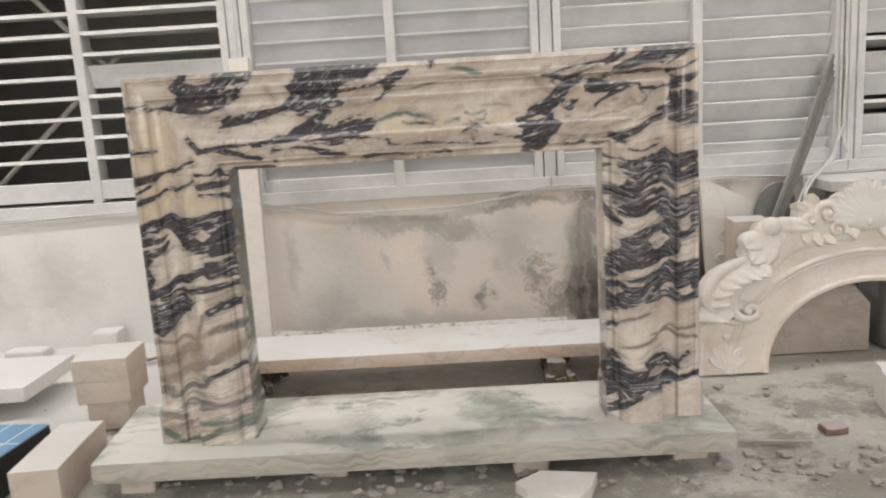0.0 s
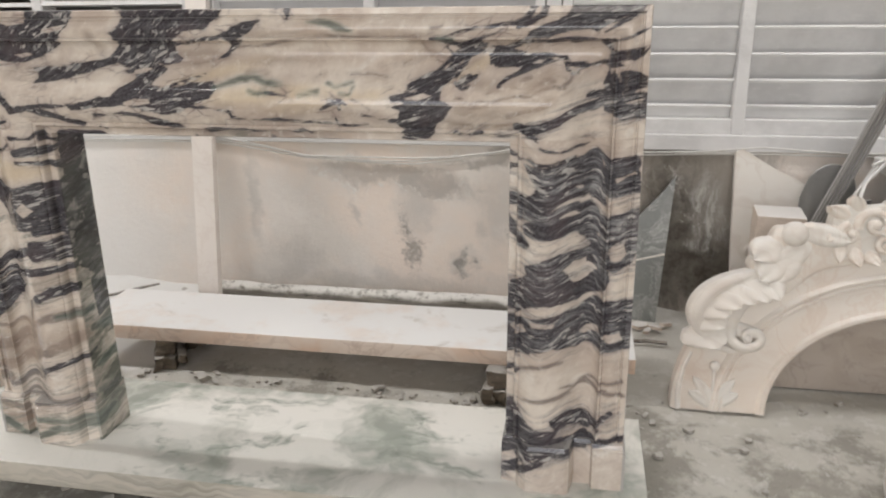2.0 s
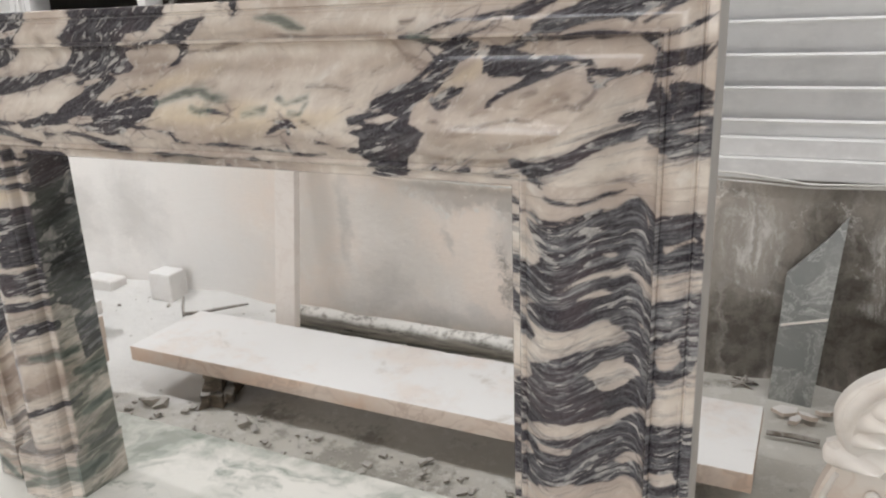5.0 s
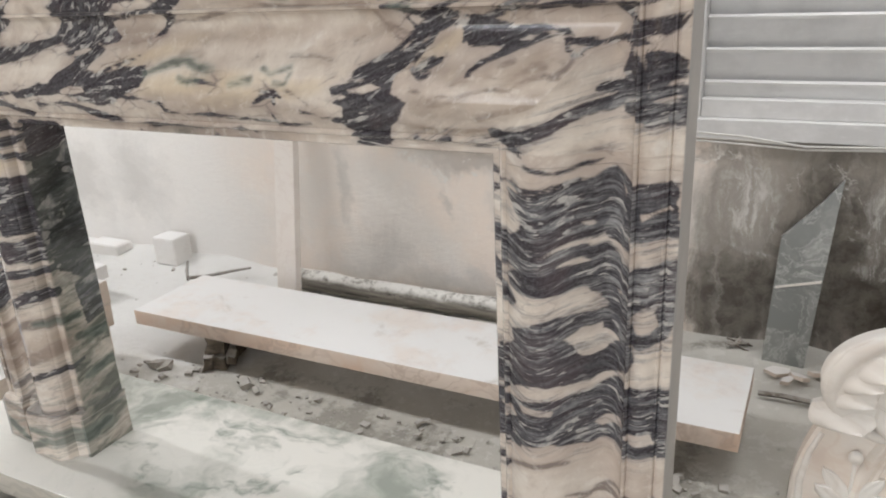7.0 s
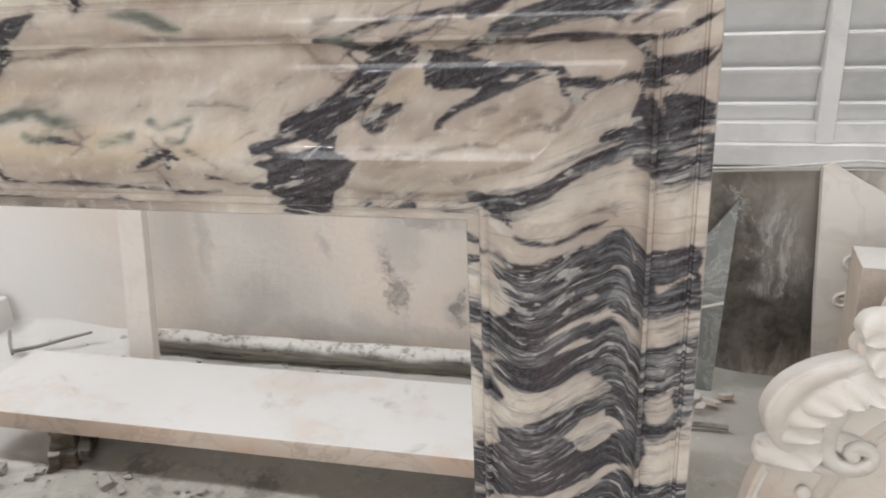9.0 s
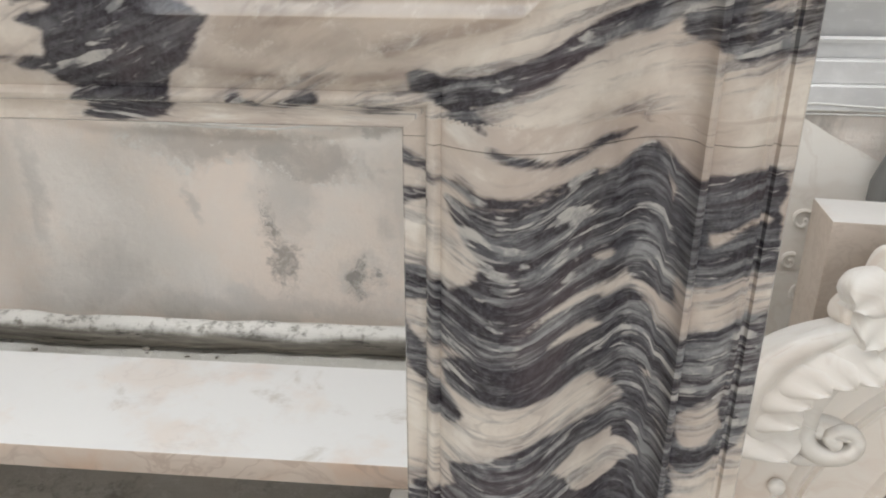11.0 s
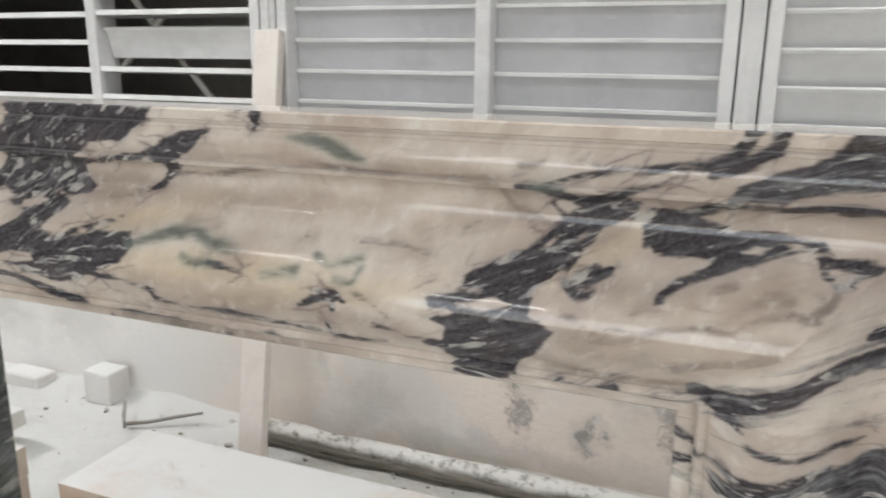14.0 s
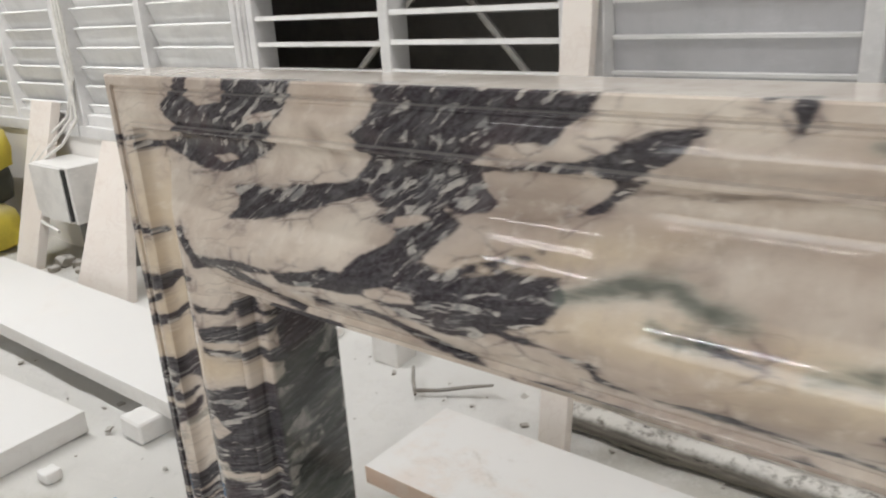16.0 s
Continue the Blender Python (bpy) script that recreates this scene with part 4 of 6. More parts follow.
    split = n.math("ABSOLUTE", n.math("SUBTRACT", n.noise(n.scaled(flat, (9.0, 6.0, 1.0)), 1.0, 6.0, 0.68, 0.8), 0.5))
    split = n.math("MULTIPLY", n.span(split, 0.016, 0.003), n.span(nearest(n, w, ((.95, .53, .16, .035, -6), (1.1, .42, .08, .05, 20))), 1.1, 0.6))
    c = n.mix(n.math("MULTIPLY", split, 0.45), c, (0.62, 0.60, 0.56))
    rim = n.math("ABSOLUTE", n.math("SUBTRACT", top, 0.96))
    flake = n.math("MULTIPLY", n.span(rim, 0.20, 0.04), n.span(n.noise(w, 30.0, 5.0, 0.75), 0.50, 0.58))
    peel = n.math("MULTIPLY", n.span(n.noise(w, 11.0, 7.0, 0.75, 1.2), 0.60, 0.635), n.span(top, 1.3, 0.8))
    flake = n.math("MAXIMUM", flake, peel)
    c = n.mix(n.math("MULTIPLY", flake, 0.8), c, (0.70, 0.675, 0.63))
    drip = n.noise(n.scaled(w, (12.0, 1.2, 1.0)), 1.0, 5.0, 0.65)
    c = n.mix(n.span(drip, 0.56, 0.74, 0.0, 0.35), c, (0.69, 0.655, 0.61))
    h = n.math("ADD", n.noise(flat, 34.0, 6.0, 0.72), n.math("MULTIPLY", flake, 0.7))
    return n.done(c, 0.92, n.bump(h, 0.45, 0.008))


def cement_floor():
    n = Nodes("dusty_cement")
    p = n.coords()
    base = n.mix(n.noise(p, 4.0, 6.0, 0.65), (0.25, 0.236, 0.205), (0.36, 0.342, 0.30))
    base = n.mix(n.span(n.noise(p, 55.0, 5.0, 0.75), 0.52, 0.72, 0.0, 0.5), base, (0.16, 0.152, 0.135))
    y = n.node("SeparateXYZ", 1, {0: p})
    x = n.node("SeparateXYZ", 0, {0: p})
    more = n.math("ADD", n.span(y, 2.3, 3.2, 0.0, 0.13), n.span(n.math("ADD", n.math("MULTIPLY", nearest(n, p, ((-2.0, 2.9, 1.5, 1.15, 0),)), 1.0), n.math("MULTIPLY", n.math("SUBTRACT", n.noise(p, 3.0, 6.0, 0.7), 0.5), 1.6)), 1.25, 0.55, 0.0, 0.20))
    film = n.math("ADD", n.math("ADD", n.math("MULTIPLY", n.noise(p, 1.1, 6.0, 0.6), 0.5), n.math("MULTIPLY", n.noise(p, 4.0, 9.0, 0.72, 0.3), 0.5)), more)
    grit = n.math("MULTIPLY", n.math("SUBTRACT", n.noise(p, 38.0, 5.0, 0.75), 0.5), 0.10)
    dust = n.span(n.math("ADD", film, grit), 0.485, 0.545)
    pale = n.mix(n.noise(p, 9.0, 6.0, 0.7), (0.42, 0.40, 0.35), (0.58, 0.565, 0.515))
    pale = n.mix(n.span(more, 0.08, 0.28), pale, (0.70, 0.695, 0.675))
    c = n.mix(n.math("MULTIPLY", dust, 0.9), base, pale)
    crust = n.span(n.math("ADD", n.noise(p, 15.0, 7.0, 0.76), n.math("MULTIPLY", dust, 0.03)), 0.575, 0.605)
    c = n.mix(n.math("MULTIPLY", crust, 0.4), c, (0.64, 0.625, 0.59))
    c = n.mix(n.span(n.math("SUBTRACT", n.noise(p, 24.0, 6.0, 0.74), n.math("MULTIPLY", more, 0.25)), 0.60, 0.70, 0.0, 0.35), c, (0.19, 0.185, 0.17))
    h = n.math("ADD", n.noise(p, 18.0, 7.0, 0.75), n.math("ADD", n.math("MULTIPLY", dust, 0.35), n.math("MULTIPLY", crust, 0.5)))
    return n.done(c, 0.93, n.bump(h, 0.5, 0.012))


def dusty_paint(name, colour, dust, rough=0.55, scale=6.0):
    n = Nodes(name)
    p = n.coords()
    c = n.mix(n.span(n.noise(p, scale, 5.0, 0.65), 0.4, 0.65), colour, tuple(v * 0.86 for v in colour))
    c = n.mix(n.span(n.noise(n.scaled(p, (1, 1, 3)), scale * 3, 5.0, 0.7), 0.52, 0.72, 0.0, 0.5), c, tuple(min(0.85, v * 1.12) for v in colour))
    c = n.mix(n.math("MULTIPLY", n.span(n.up(), 0.2, 0.8), dust), c, (0.76, 0.755, 0.74))
    return n.done(c, rough, n.bump(n.noise(p, 70.0, 3.0), 0.08, 0.003))


PAINT_FRAME = dusty_paint("white_painted_aluminium", (0.66, 0.65, 0.64), 0.6)
PAINT_BLADE = dusty_paint("dusty_white_louvre", (0.69, 0.685, 0.68), 0.7, 0.32, 5.0)
# blade paint lightened to stand for strong light on the far-left windows
PAINT_BLADE_LIT = dusty_paint("lit_white_louvre", (0.80, 0.795, 0.785), 0.5, 0.34, 5.0)
# dusty lip of the glass blades; on white blades a painted edge highlight
PAINT_LIP = dusty_paint("dust_and_highlight_blade_lip", (0.74, 0.735, 0.72), 0.9, 0.6)
PAINT_GLASS = dusty_paint("dusty_grey_louvre_glass", (0.47, 0.468, 0.478), 0.9, 0.3, 4.0)
PAINT_WALL = dusty_paint("white_wall_paint", (0.62, 0.60, 0.57), 0.3, 0.85, 2.0)
PAINT_DARK = dusty_paint("dark_dusty_room", (0.40, 0.38, 0.345), 0.3, 0.9)
STEEL_BRACE = dusty_paint("pale_steel_brace", (0.60, 0.57, 0.52), 0.5, 0.6)
CABLE_WHITE = dusty_paint("white_cable_sheath", (0.68, 0.66, 0.62), 0.6, 0.6, 30)
ROD_GREY = dusty_paint("dusty_grey_rods", (0.20, 0.187, 0.172), 0.45, 0.8, 60)
BOX_WHITE = dusty_paint("white_sheet_metal", (0.68, 0.66, 0.63), 0.6)
GASKET = dusty_paint("black_gasket", (0.02, 0.02, 0.02), 0.1, 0.6)
SACK_YELLOW = dusty_paint("yellow_woven_sack", (0.62, 0.50, 0.06), 0.3, 0.7, 12)
SACK_DARK = dusty_paint("dark_printed_sack", (0.05, 0.05, 0.035), 0.2, 0.7, 12)
CARTON_BLUE = dusty_paint("blue_printed_carton", (0.035, 0.235, 0.47), 0.15, 0.35, 14)
CARTON_LINE = dusty_paint("white_print", (0.70, 0.72, 0.74), 0.2, 0.5)
BRICK_RED = dusty_paint("red_brick", (0.25, 0.15, 0.115), 0.4, 0.9, 45)
CHIP_STONE = dusty_paint("dusty_rubble", (0.33, 0.305, 0.265), 0.25, 0.95, 30)
GREY_SHEET = dusty_paint("grey_plastic_sheet", (0.19, 0.185, 0.175), 0.6, 0.7, 5)


def old_wood(name, colour, dust, from_up=0.15):
    n = Nodes(name)
    p = n.coords()
    grain = n.noise(n.scaled(p, (3.0, 40.0, 40.0)), 1.0, 5.0, 0.65, 0.5)
    c = n.mix(n.span(grain, 0.35, 0.65), tuple(v * 0.45 for v in colour), colour)
    crack = n.noise(n.scaled(p, (5.0, 70.0, 70.0), (0, 0, 0.03)), 1.0, 4.0, 0.7)
    c = n.mix(n.span(crack, 0.60, 0.66), c, tuple(v * 0.18 for v in colour))
    lay = n.math("MULTIPLY", n.span(n.math("ADD", n.up(), n.math("MULTIPLY", n.math("SUBTRACT", n.noise(p, 14.0, 5.0, 0.7), 0.5), 0.8)), from_up, from_up + 0.5), dust)
    c = n.mix(n.math("MULTIPLY", lay, n.span(n.noise(p, 22.0, 5.0, 0.7), 0.3, 0.5)), c, (0.72, 0.705, 0.665))
    return n.done(c, 0.9, n.bump(n.math("SUBTRACT", grain, crack), 0.5, 0.006))


WOOD_POLE = old_wood("weathered_pole", (0.27, 0.25, 0.215), 0.9, 0.30)
WOOD_DARK = old_wood("dark_wood_offcut", (0.17, 0.135, 0.10), 0.35)
WOOD_TWIG = old_wood("dry_twig", (0.16, 0.13, 0.10), 0.35)


# ---- helpers for meshes ----
def part(name, bm, material, parent=None, label="", smooth=None):
    """Links a bmesh, written in world places, as one mesh object, under a thing or a part."""
    me = bpy.data.meshes.new(name)
    bmesh.ops.recalc_face_normals(bm, faces=bm.faces[:])
    bm.to_mesh(me)
    bm.free()
    for m in material if isinstance(material, (list, tuple)) else (material,):
        me.materials.append(m)
    if smooth is not None:
        me.polygons.foreach_set("use_smooth", [True] * len(me.polygons))
        me.set_sharp_from_angle(angle=radians(smooth))
    ob = new(name, me)
    if parent is not None:
        ob.parent = parent
        up, o = Matrix(), parent
        while o is not None:
            up = o.matrix_basis @ up if o.parent is None else up
            o = o.parent
        ob.matrix_parent_inverse = up.inverted() if parent.parent is None else Matrix()
    if label:
        tagged(ob, label)
    return ob


def thing(name, place, label, category, group="", kind=""):
    ob = new(name)
    ob.empty_display_size = 0.1
    ob.matrix_basis = Matrix.Translation(place)
    return tagged(ob, label, category, group, kind)


def add_box(bm, lo, hi, m=Matrix(), bevel=0.0, segments=1):
    """A box from corner lo to corner hi, turned by m."""
    vs = [bm.verts.new(m @ Vector((x, y, z))) for x in (lo[0], hi[0]) for y in (lo[1], hi[1]) for z in (lo[2], hi[2])]
    fs = [bm.faces.new([vs[i] for i in q]) for q in ((0, 1, 3, 2), (4, 6, 7, 5), (0, 4, 5, 1), (2, 3, 7, 6), (0, 2, 6, 4), (1, 5, 7, 3))]
    if bevel:
        bmesh.ops.bevel(bm, geom=list({e for f in fs for e in f.edges}), offset=bevel, segments=segments, profile=0.6, affect="EDGES")
    return bm


def box(lo, hi, m=Matrix(), bevel=0.0, segments=1):
    return add_box(bmesh.new(), lo, hi, m, bevel, segments)


def add_prism(bm, outline, depth, m=Matrix()):
    """A flat plate from an outline in x and z, with its thickness along y."""
    front = [bm.verts.new(m @ Vector((x, 0, z))) for x, z in outline]
    back = [bm.verts.new(m @ Vector((x, depth, z))) for x, z in outline]
    bm.faces.new(front)
    bm.faces.new(back[::-1])
    for i in range(len(front)):
        j = (i + 1) % len(front)
        bm.faces.new((front[i], back[i], back[j], front[j]))
    return bm


def roughen(bm, cuts, amount, scale, seed=0.0):
    """Cuts the mesh finer and moves it unevenly, as for sawn or broken stone."""
    if cuts:
        bmesh.ops.subdivide_edges(bm, edges=bm.edges[:], cuts=cuts, use_grid_fill=True)
    for v in bm.verts:
        v.co += noise.noise_vector(v.co * scale + Vector((seed, seed * 1.7, 0))) * amount
    return bm


def add_tube(bm, points, radii, sides=8, flat=1.0):
    """A round bar through the points; radii: one, or one for each point."""
    pts = [Vector(p) for p in points]
    if not isinstance(radii, (list, tuple)):
        radii = [radii] * len(pts)
    rings, side = [], None
    for i, p in enumerate(pts):
        d = (pts[min(i + 1, len(pts) - 1)] - pts[max(i - 1, 0)]).normalized()
        if side is None:
            side = d.cross(Vector((0, 0, 1)) if abs(d.z) < 0.9 else Vector((1, 0, 0))).normalized()
        side = (side - d * side.dot(d)).normalized()
        other = d.cross(side)
        rings.append([bm.verts.new(p + radii[i] * (math.cos(a) * side + flat * math.sin(a) * other)) for a in (2 * math.pi * k / sides for k in range(sides))])
    for a, b in zip(rings, rings[1:]):
        for k in range(sides):
            bm.faces.new((a[k], a[(k + 1) % sides], b[(k + 1) % sides], b[k]))
    bm.faces.new(rings[0][::-1])
    bm.faces.new(rings[-1])
    return bm


def bowed(a, b, sag, count=14):
    a, b = Vector(a), Vector(b)
    return [a.lerp(b, i / count) - Vector((0, 0, sag * 4 * (i / count) * (1 - i / count))) for i in range(count + 1)]


def rock(size, place, seed, turn=0.0, bumpy=0.25):
    bm = bmesh.new()
    bmesh.ops.create_icosphere(bm, subdivisions=2, radius=0.5)
    m = Matrix.Translation(place) @ Matrix.Rotation(turn, 4, "Z")
    for v in bm.verts:
        c = v.co.copy()
        c = Vector([max(-0.36, min(0.36, t)) for t in c]) * 1.35
        c += noise.noise_vector(v.co * 2.3 + Vector((seed, seed, 0))) * bumpy * 0.5
        v.co = m @ Vector((c.x * size[0], c.y * size[1], c.z * size[2]))
    return bm


# ---- the room ----
BACK = 3.41
floor_bm = bmesh.new()
bmesh.ops.create_grid(floor_bm, x_segments=130, y_segments=90, size=0.5)
for v in floor_bm.verts:
    v.co = Vector((v.co.x * 14.0, v.co.y * 9.0 - 1.0, 0))
    heap = 0.03 * math.exp(-((v.co.y - 3.38) / 0.12) ** 2)
    v.co.z = -0.006 + 0.010 * noise.noise(v.co * 3.1) + 0.006 * noise.noise(v.co * 9.0) + heap * (0.6 + noise.noise(v.co * 4.0))
tagged(part("floor", floor_bm, cement_floor(), smooth=60), "grey cement floor under white stone dust", "floor", kind="structure")
PLASTER = plaster_wall()
tagged(part("wall_north", box((-7, BACK, -0.05), (7, BACK + 0.2, 0.64)), PLASTER), "stained plaster parapet wall below louvre windows", "wall", kind="structure")
tagged(part("wall_north_upper", box((-7, BACK, 2.36), (7, BACK + 0.2, 3.4)), PAINT_WALL), "white wall above louvre windows", "wall", kind="structure")
tagged(part("wall_west", box((-7.2, -5.5, -0.05), (-7, 3.61, 3.4)), PAINT_WALL), "white painted workshop wall", "wall", kind="structure")
tagged(part("wall_east", box((7, -5.5, -0.05), (7.2, 3.61, 3.4)), PAINT_WALL), "white painted workshop wall", "wall", kind="structure")
for lo, hi in (((-7, -5.5, -0.05), (-3, -5.3, 3.4)), ((4, -5.5, -0.05), (7, -5.3, 3.4))):
    tagged(part("wall_south", box(lo, hi), PAINT_WALL), "unseen white painted wall beside the assumed wide doorway", "wall", kind="structure")
tagged(part("ceiling", box((-7.2, -5.5, 3.4), (7.2, 3.61, 3.5)), PAINT_WALL), "white workshop ceiling", "ceiling", kind="structure")
for name, x0, x1 in (("wall_north_west", -7.0, -5.03), ("wall_north_east", 3.27, 7.0)):
    tagged(part(name, box((x0, BACK, 0.64), (x1, BACK + 0.2, 2.36)), PAINT_WALL), "white wall beside the louvre windows", "wall", kind="structure")
# the dim room behind the windows
for name, lo, hi in (("wall_store_north", (-7, 6.6, -0.05), (7, 6.7, 3.0)), ("ceiling_store", (-7, 3.62, 2.9), (7, 6.6, 3.0)), ("floor_store", (-7, 3.62, -0.06), (7, 6.6, 0.0)),
                     ("wall_store_west", (-7.1, 3.62, -0.05), (-7, 6.6, 2.9)), ("wall_store_east", (7, 3.62, -0.05), (7.1, 6.6, 2.9))):
    tagged(part(name, box(lo, hi), PAINT_DARK), "unlit grey store room behind the louvre windows", "store room", kind="structure")
braces = thing("steel_brace_frame", (-1.7, 3.72, 0.0), "pale steel cross bracing in the dark room", "bracing")
for a, b in (((-3.02, 3.70, 0.0), (-1.46, 3.70, 1.365)), ((-2.0, 3.735, 1.83), (-0.31, 3.735, 0.0))):
    part("brace_bar", add_tube(bmesh.new(), (a, b), 0.013, 6), STEEL_BRACE, braces)

# ---- louvre windows ----
JAMBS = (-3.62, -2.215, -0.815, 0.545, 1.87, 3.24)
PITCH = 0.0905


def louvre_blade(x0, x1, z, tilt, material, owner, depth=0.10):
    """One blade from x0 to x1, hinged at height z; tilt 0 is level, 90 upright."""
    m = Matrix.Translation((0, 3.462, z)) @ Matrix.Rotation(radians(-tilt), 4, "X")
    bm = box((x0, -depth / 2, -0.003), (x1, depth / 2, 0.003), m)
    first = len(bm.faces)
    add_box(bm, (x0, -depth / 2 - 0.003, -0.010), (x1, -depth / 2 + 0.006, 0.006), m)
    bm.faces.ensure_lookup_table()
    for f in bm.faces[first:]:
        f.material_index = 1
    return part("louvre_blade", bm, (material, PAINT_LIP), owner)


def louvre_window(number, left, right, label, style):
    x0, x1 = left + 0.055, right - 0.055
    xm = (left + right) / 2 + 0.0
    w = thing("window_%d" % number, (xm, 3.43, 0.64), label, "window", kind="structure")
    z0, z1 = 0.64, 2.36
    part("window_frame", box((left + 0.002, 3.395, z0), (right - 0.002, 3.50, z0 + 0.058), bevel=0.003), PAINT_FRAME, w)
    part("window_frame", box((left + 0.002, 3.395, z1 - 0.06), (right - 0.002, 3.50, z1), bevel=0.003), PAINT_FRAME, w)
    for a, b in ((left + 0.031, left + 0.066), (right - 0.066, right - 0.031)):
        part("window_jamb", box((a, 3.40, z0 + 0.058), (b, 3.50, z1 - 0.06), bevel=0.003), PAINT_FRAME, w)
    part("mullion", box((xm - 0.022, 3.405, z0 + 0.058), (xm + 0.022, 3.50, z1 - 0.06), bevel=0.003), PAINT_FRAME, w)
    if style != "open":
        part("sash_rail", box((left + 0.066, 3.418, z0 + 0.058), (right - 0.066, 3.49, 0.752), bevel=0.003), PAINT_FRAME, w)
    else:
        part("sash_rail", box((left + 0.066, 3.412, 0.715), (right - 0.066, 3.49, 0.80), bevel=0.003), PAINT_FRAME, w)
    rows = 17
    for side, (a, b) in enumerate(((left + 0.067, xm - 0.0225), (xm + 0.0225, right - 0.067))):
        for k in range(rows):
            z = 0.75 + PITCH * k
            if style == "open":
                z += 0.058
                if k == 0:
                    continue
                louvre_blade(a, b, z, 74 if side == 1 and k == 5 else (3, 8)[side], PAINT_BLADE, w)
            elif style == "glass":
                louvre_blade(a, b, z + 0.02, 82, PAINT_GLASS, w)
            elif style == "gaps":
                louvre_blade(a, b, z, 20 if k in (2, 5) else 70, PAINT_BLADE, w)
            else:
                louvre_blade(a, b, z, 70 + 1.5 * math.sin(k * 2.1 + side), PAINT_BLADE_LIT if left < -3.0 else PAINT_BLADE, w)
    return w


for i, (style, label) in enumerate((
        ("shut", "closed white louvre window thick with stone dust"), ("open", "white louvre window with open blades onto a dark room"),
        ("glass", "closed grey glass louvre window in white frame"), ("shut", "closed white louvre window thick with stone dust"),
        ("gaps", "white louvre window with two blades open"))):
    louvre_window(i, JAMBS[i], JAMBS[i + 1], label, style)
louvre_window(5, JAMBS[0] - 1.38, JAMBS[0], "closed white louvre window thick with stone dust", "shut")
for x in (JAMBS[0] - 1.38, *JAMBS):
    post_bm = box((x - 0.026, 3.40, 0.64), (x + 0.026, 3.52, 2.36), bevel=0.003)
    add_box(post_bm, (x - 0.008, 3.392, 0.70), (x + 0.008, 3.402, 2.30))
    tagged(part("window_post", post_bm, PAINT_FRAME), "white aluminium post between louvre windows", "window post", "window posts", "structure")

# ---- the fireplace surround ----
SEAM = 0.888


def moulding_profile():
    """Bolection profile from the outer edge inwards: (distance from the edge, y)."""
    pts = [(0.0, 2.079), (0.002, 2.077), (0.0125, 2.077), (0.0135, 2.082), (0.016, 2.0825), (0.0175, 2.078), (0.020, 2.0765)]
    for k in range(9):                                     # shallow convex band
        t = k / 8
        pts.append((0.022 + 0.034 * t, 2.078 - 0.007 * math.sin(math.pi * t) - 0.003 * t))
    pts += [(0.0575, 2.0695), (0.060, 2.068), (0.0625, 2.0695), (0.0635, 2.075), (0.0655, 2.083)]
    for k in range(1, 13):                                 # deep cove
        t = k / 12
        pts.append((0.0655 + 0.055 * t, 2.083 + 0.013 * math.sin(math.pi * min(1, t * 0.85) ** 0.8) - 0.012 * t * t))
    y0 = pts[-1][1]
    for k in range(1, 25):                                 # large round
        t = k / 24
        a = math.sin(math.pi * t * 0.86)
        pts.append((0.1205 + 0.114 * t, y0 + (2.070 - y0) * t - 0.036 * a ** 1.1))
    u, y = pts[-1]
    pts += [(u + 0.001, y + 0.0025), (u + 0.002, y + 0.0015)]
    for k in range(1, 6):                                  # inner bead
        t = k / 5
        pts.append((u + 0.002 + 0.0095 * t, y + 0.0015 - 0.0045 * math.sin(math.pi * t) + 0.003 * t))
    pts += [(u + 0.0120, 2.0775), (u + 0.0135, 2.079), (0.263, 2.079), (0.2645, 2.081)]
    return pts


PROFILE = moulding_profile()
SECTION = PROFILE + [(WIDE, 2.081 + 0.004 * k) for k in range(1, 28)] + [(WIDE, 2.190), (0.0, 2.165)] + [(0.0, 2.165 - 0.006 * k) for k in range(1, 15)]


def sweep(stations, step=0.0028):
    """Joins the moulding's section from station to station in short steps; a station maps (u, y) to a place."""
    bm = bmesh.new()
    rings = []
    for s, e in zip(stations, stations[1:]):
        count = max(1, round((s(0.13, 2.1) - e(0.13, 2.1)).length / step))
        rings += [[bm.verts.new(s(u, y).lerp(e(u, y), k / count)) for u, y in SECTION] for k in range(count)]
    rings.append([bm.verts.new(stations[-1](u, y)) for u, y in SECTION])
    count = len(SECTION)
    for a, b in zip(rings, rings[1:]):
        for k in range(count):
            bm.faces.new((a[k], a[(k + 1) % count], b[(k + 1) % count], b[k]))
    bm.faces.new(rings[0])
    bm.faces.new(rings[-1][::-1])
    return bm


def closer(line, step):
    """A closed outline with points added so that none lie further apart than step."""
    out = []
    for (a, b), (c, d) in zip(line, line[1:] + line[:1]):
        count = max(1, math.ceil(math.hypot(c - a, d - b) / step))
        out += [(a + (c - a) * k / count, b + (d - b) * k / count) for k in range(count)]
    return out


def upright(sign, z):
    return lambda u, y: Vector((sign * (HALF - u), y, z))


def mitre(sign):
    return lambda u, y: Vector((sign * (HALF - u), y, TOP - u))


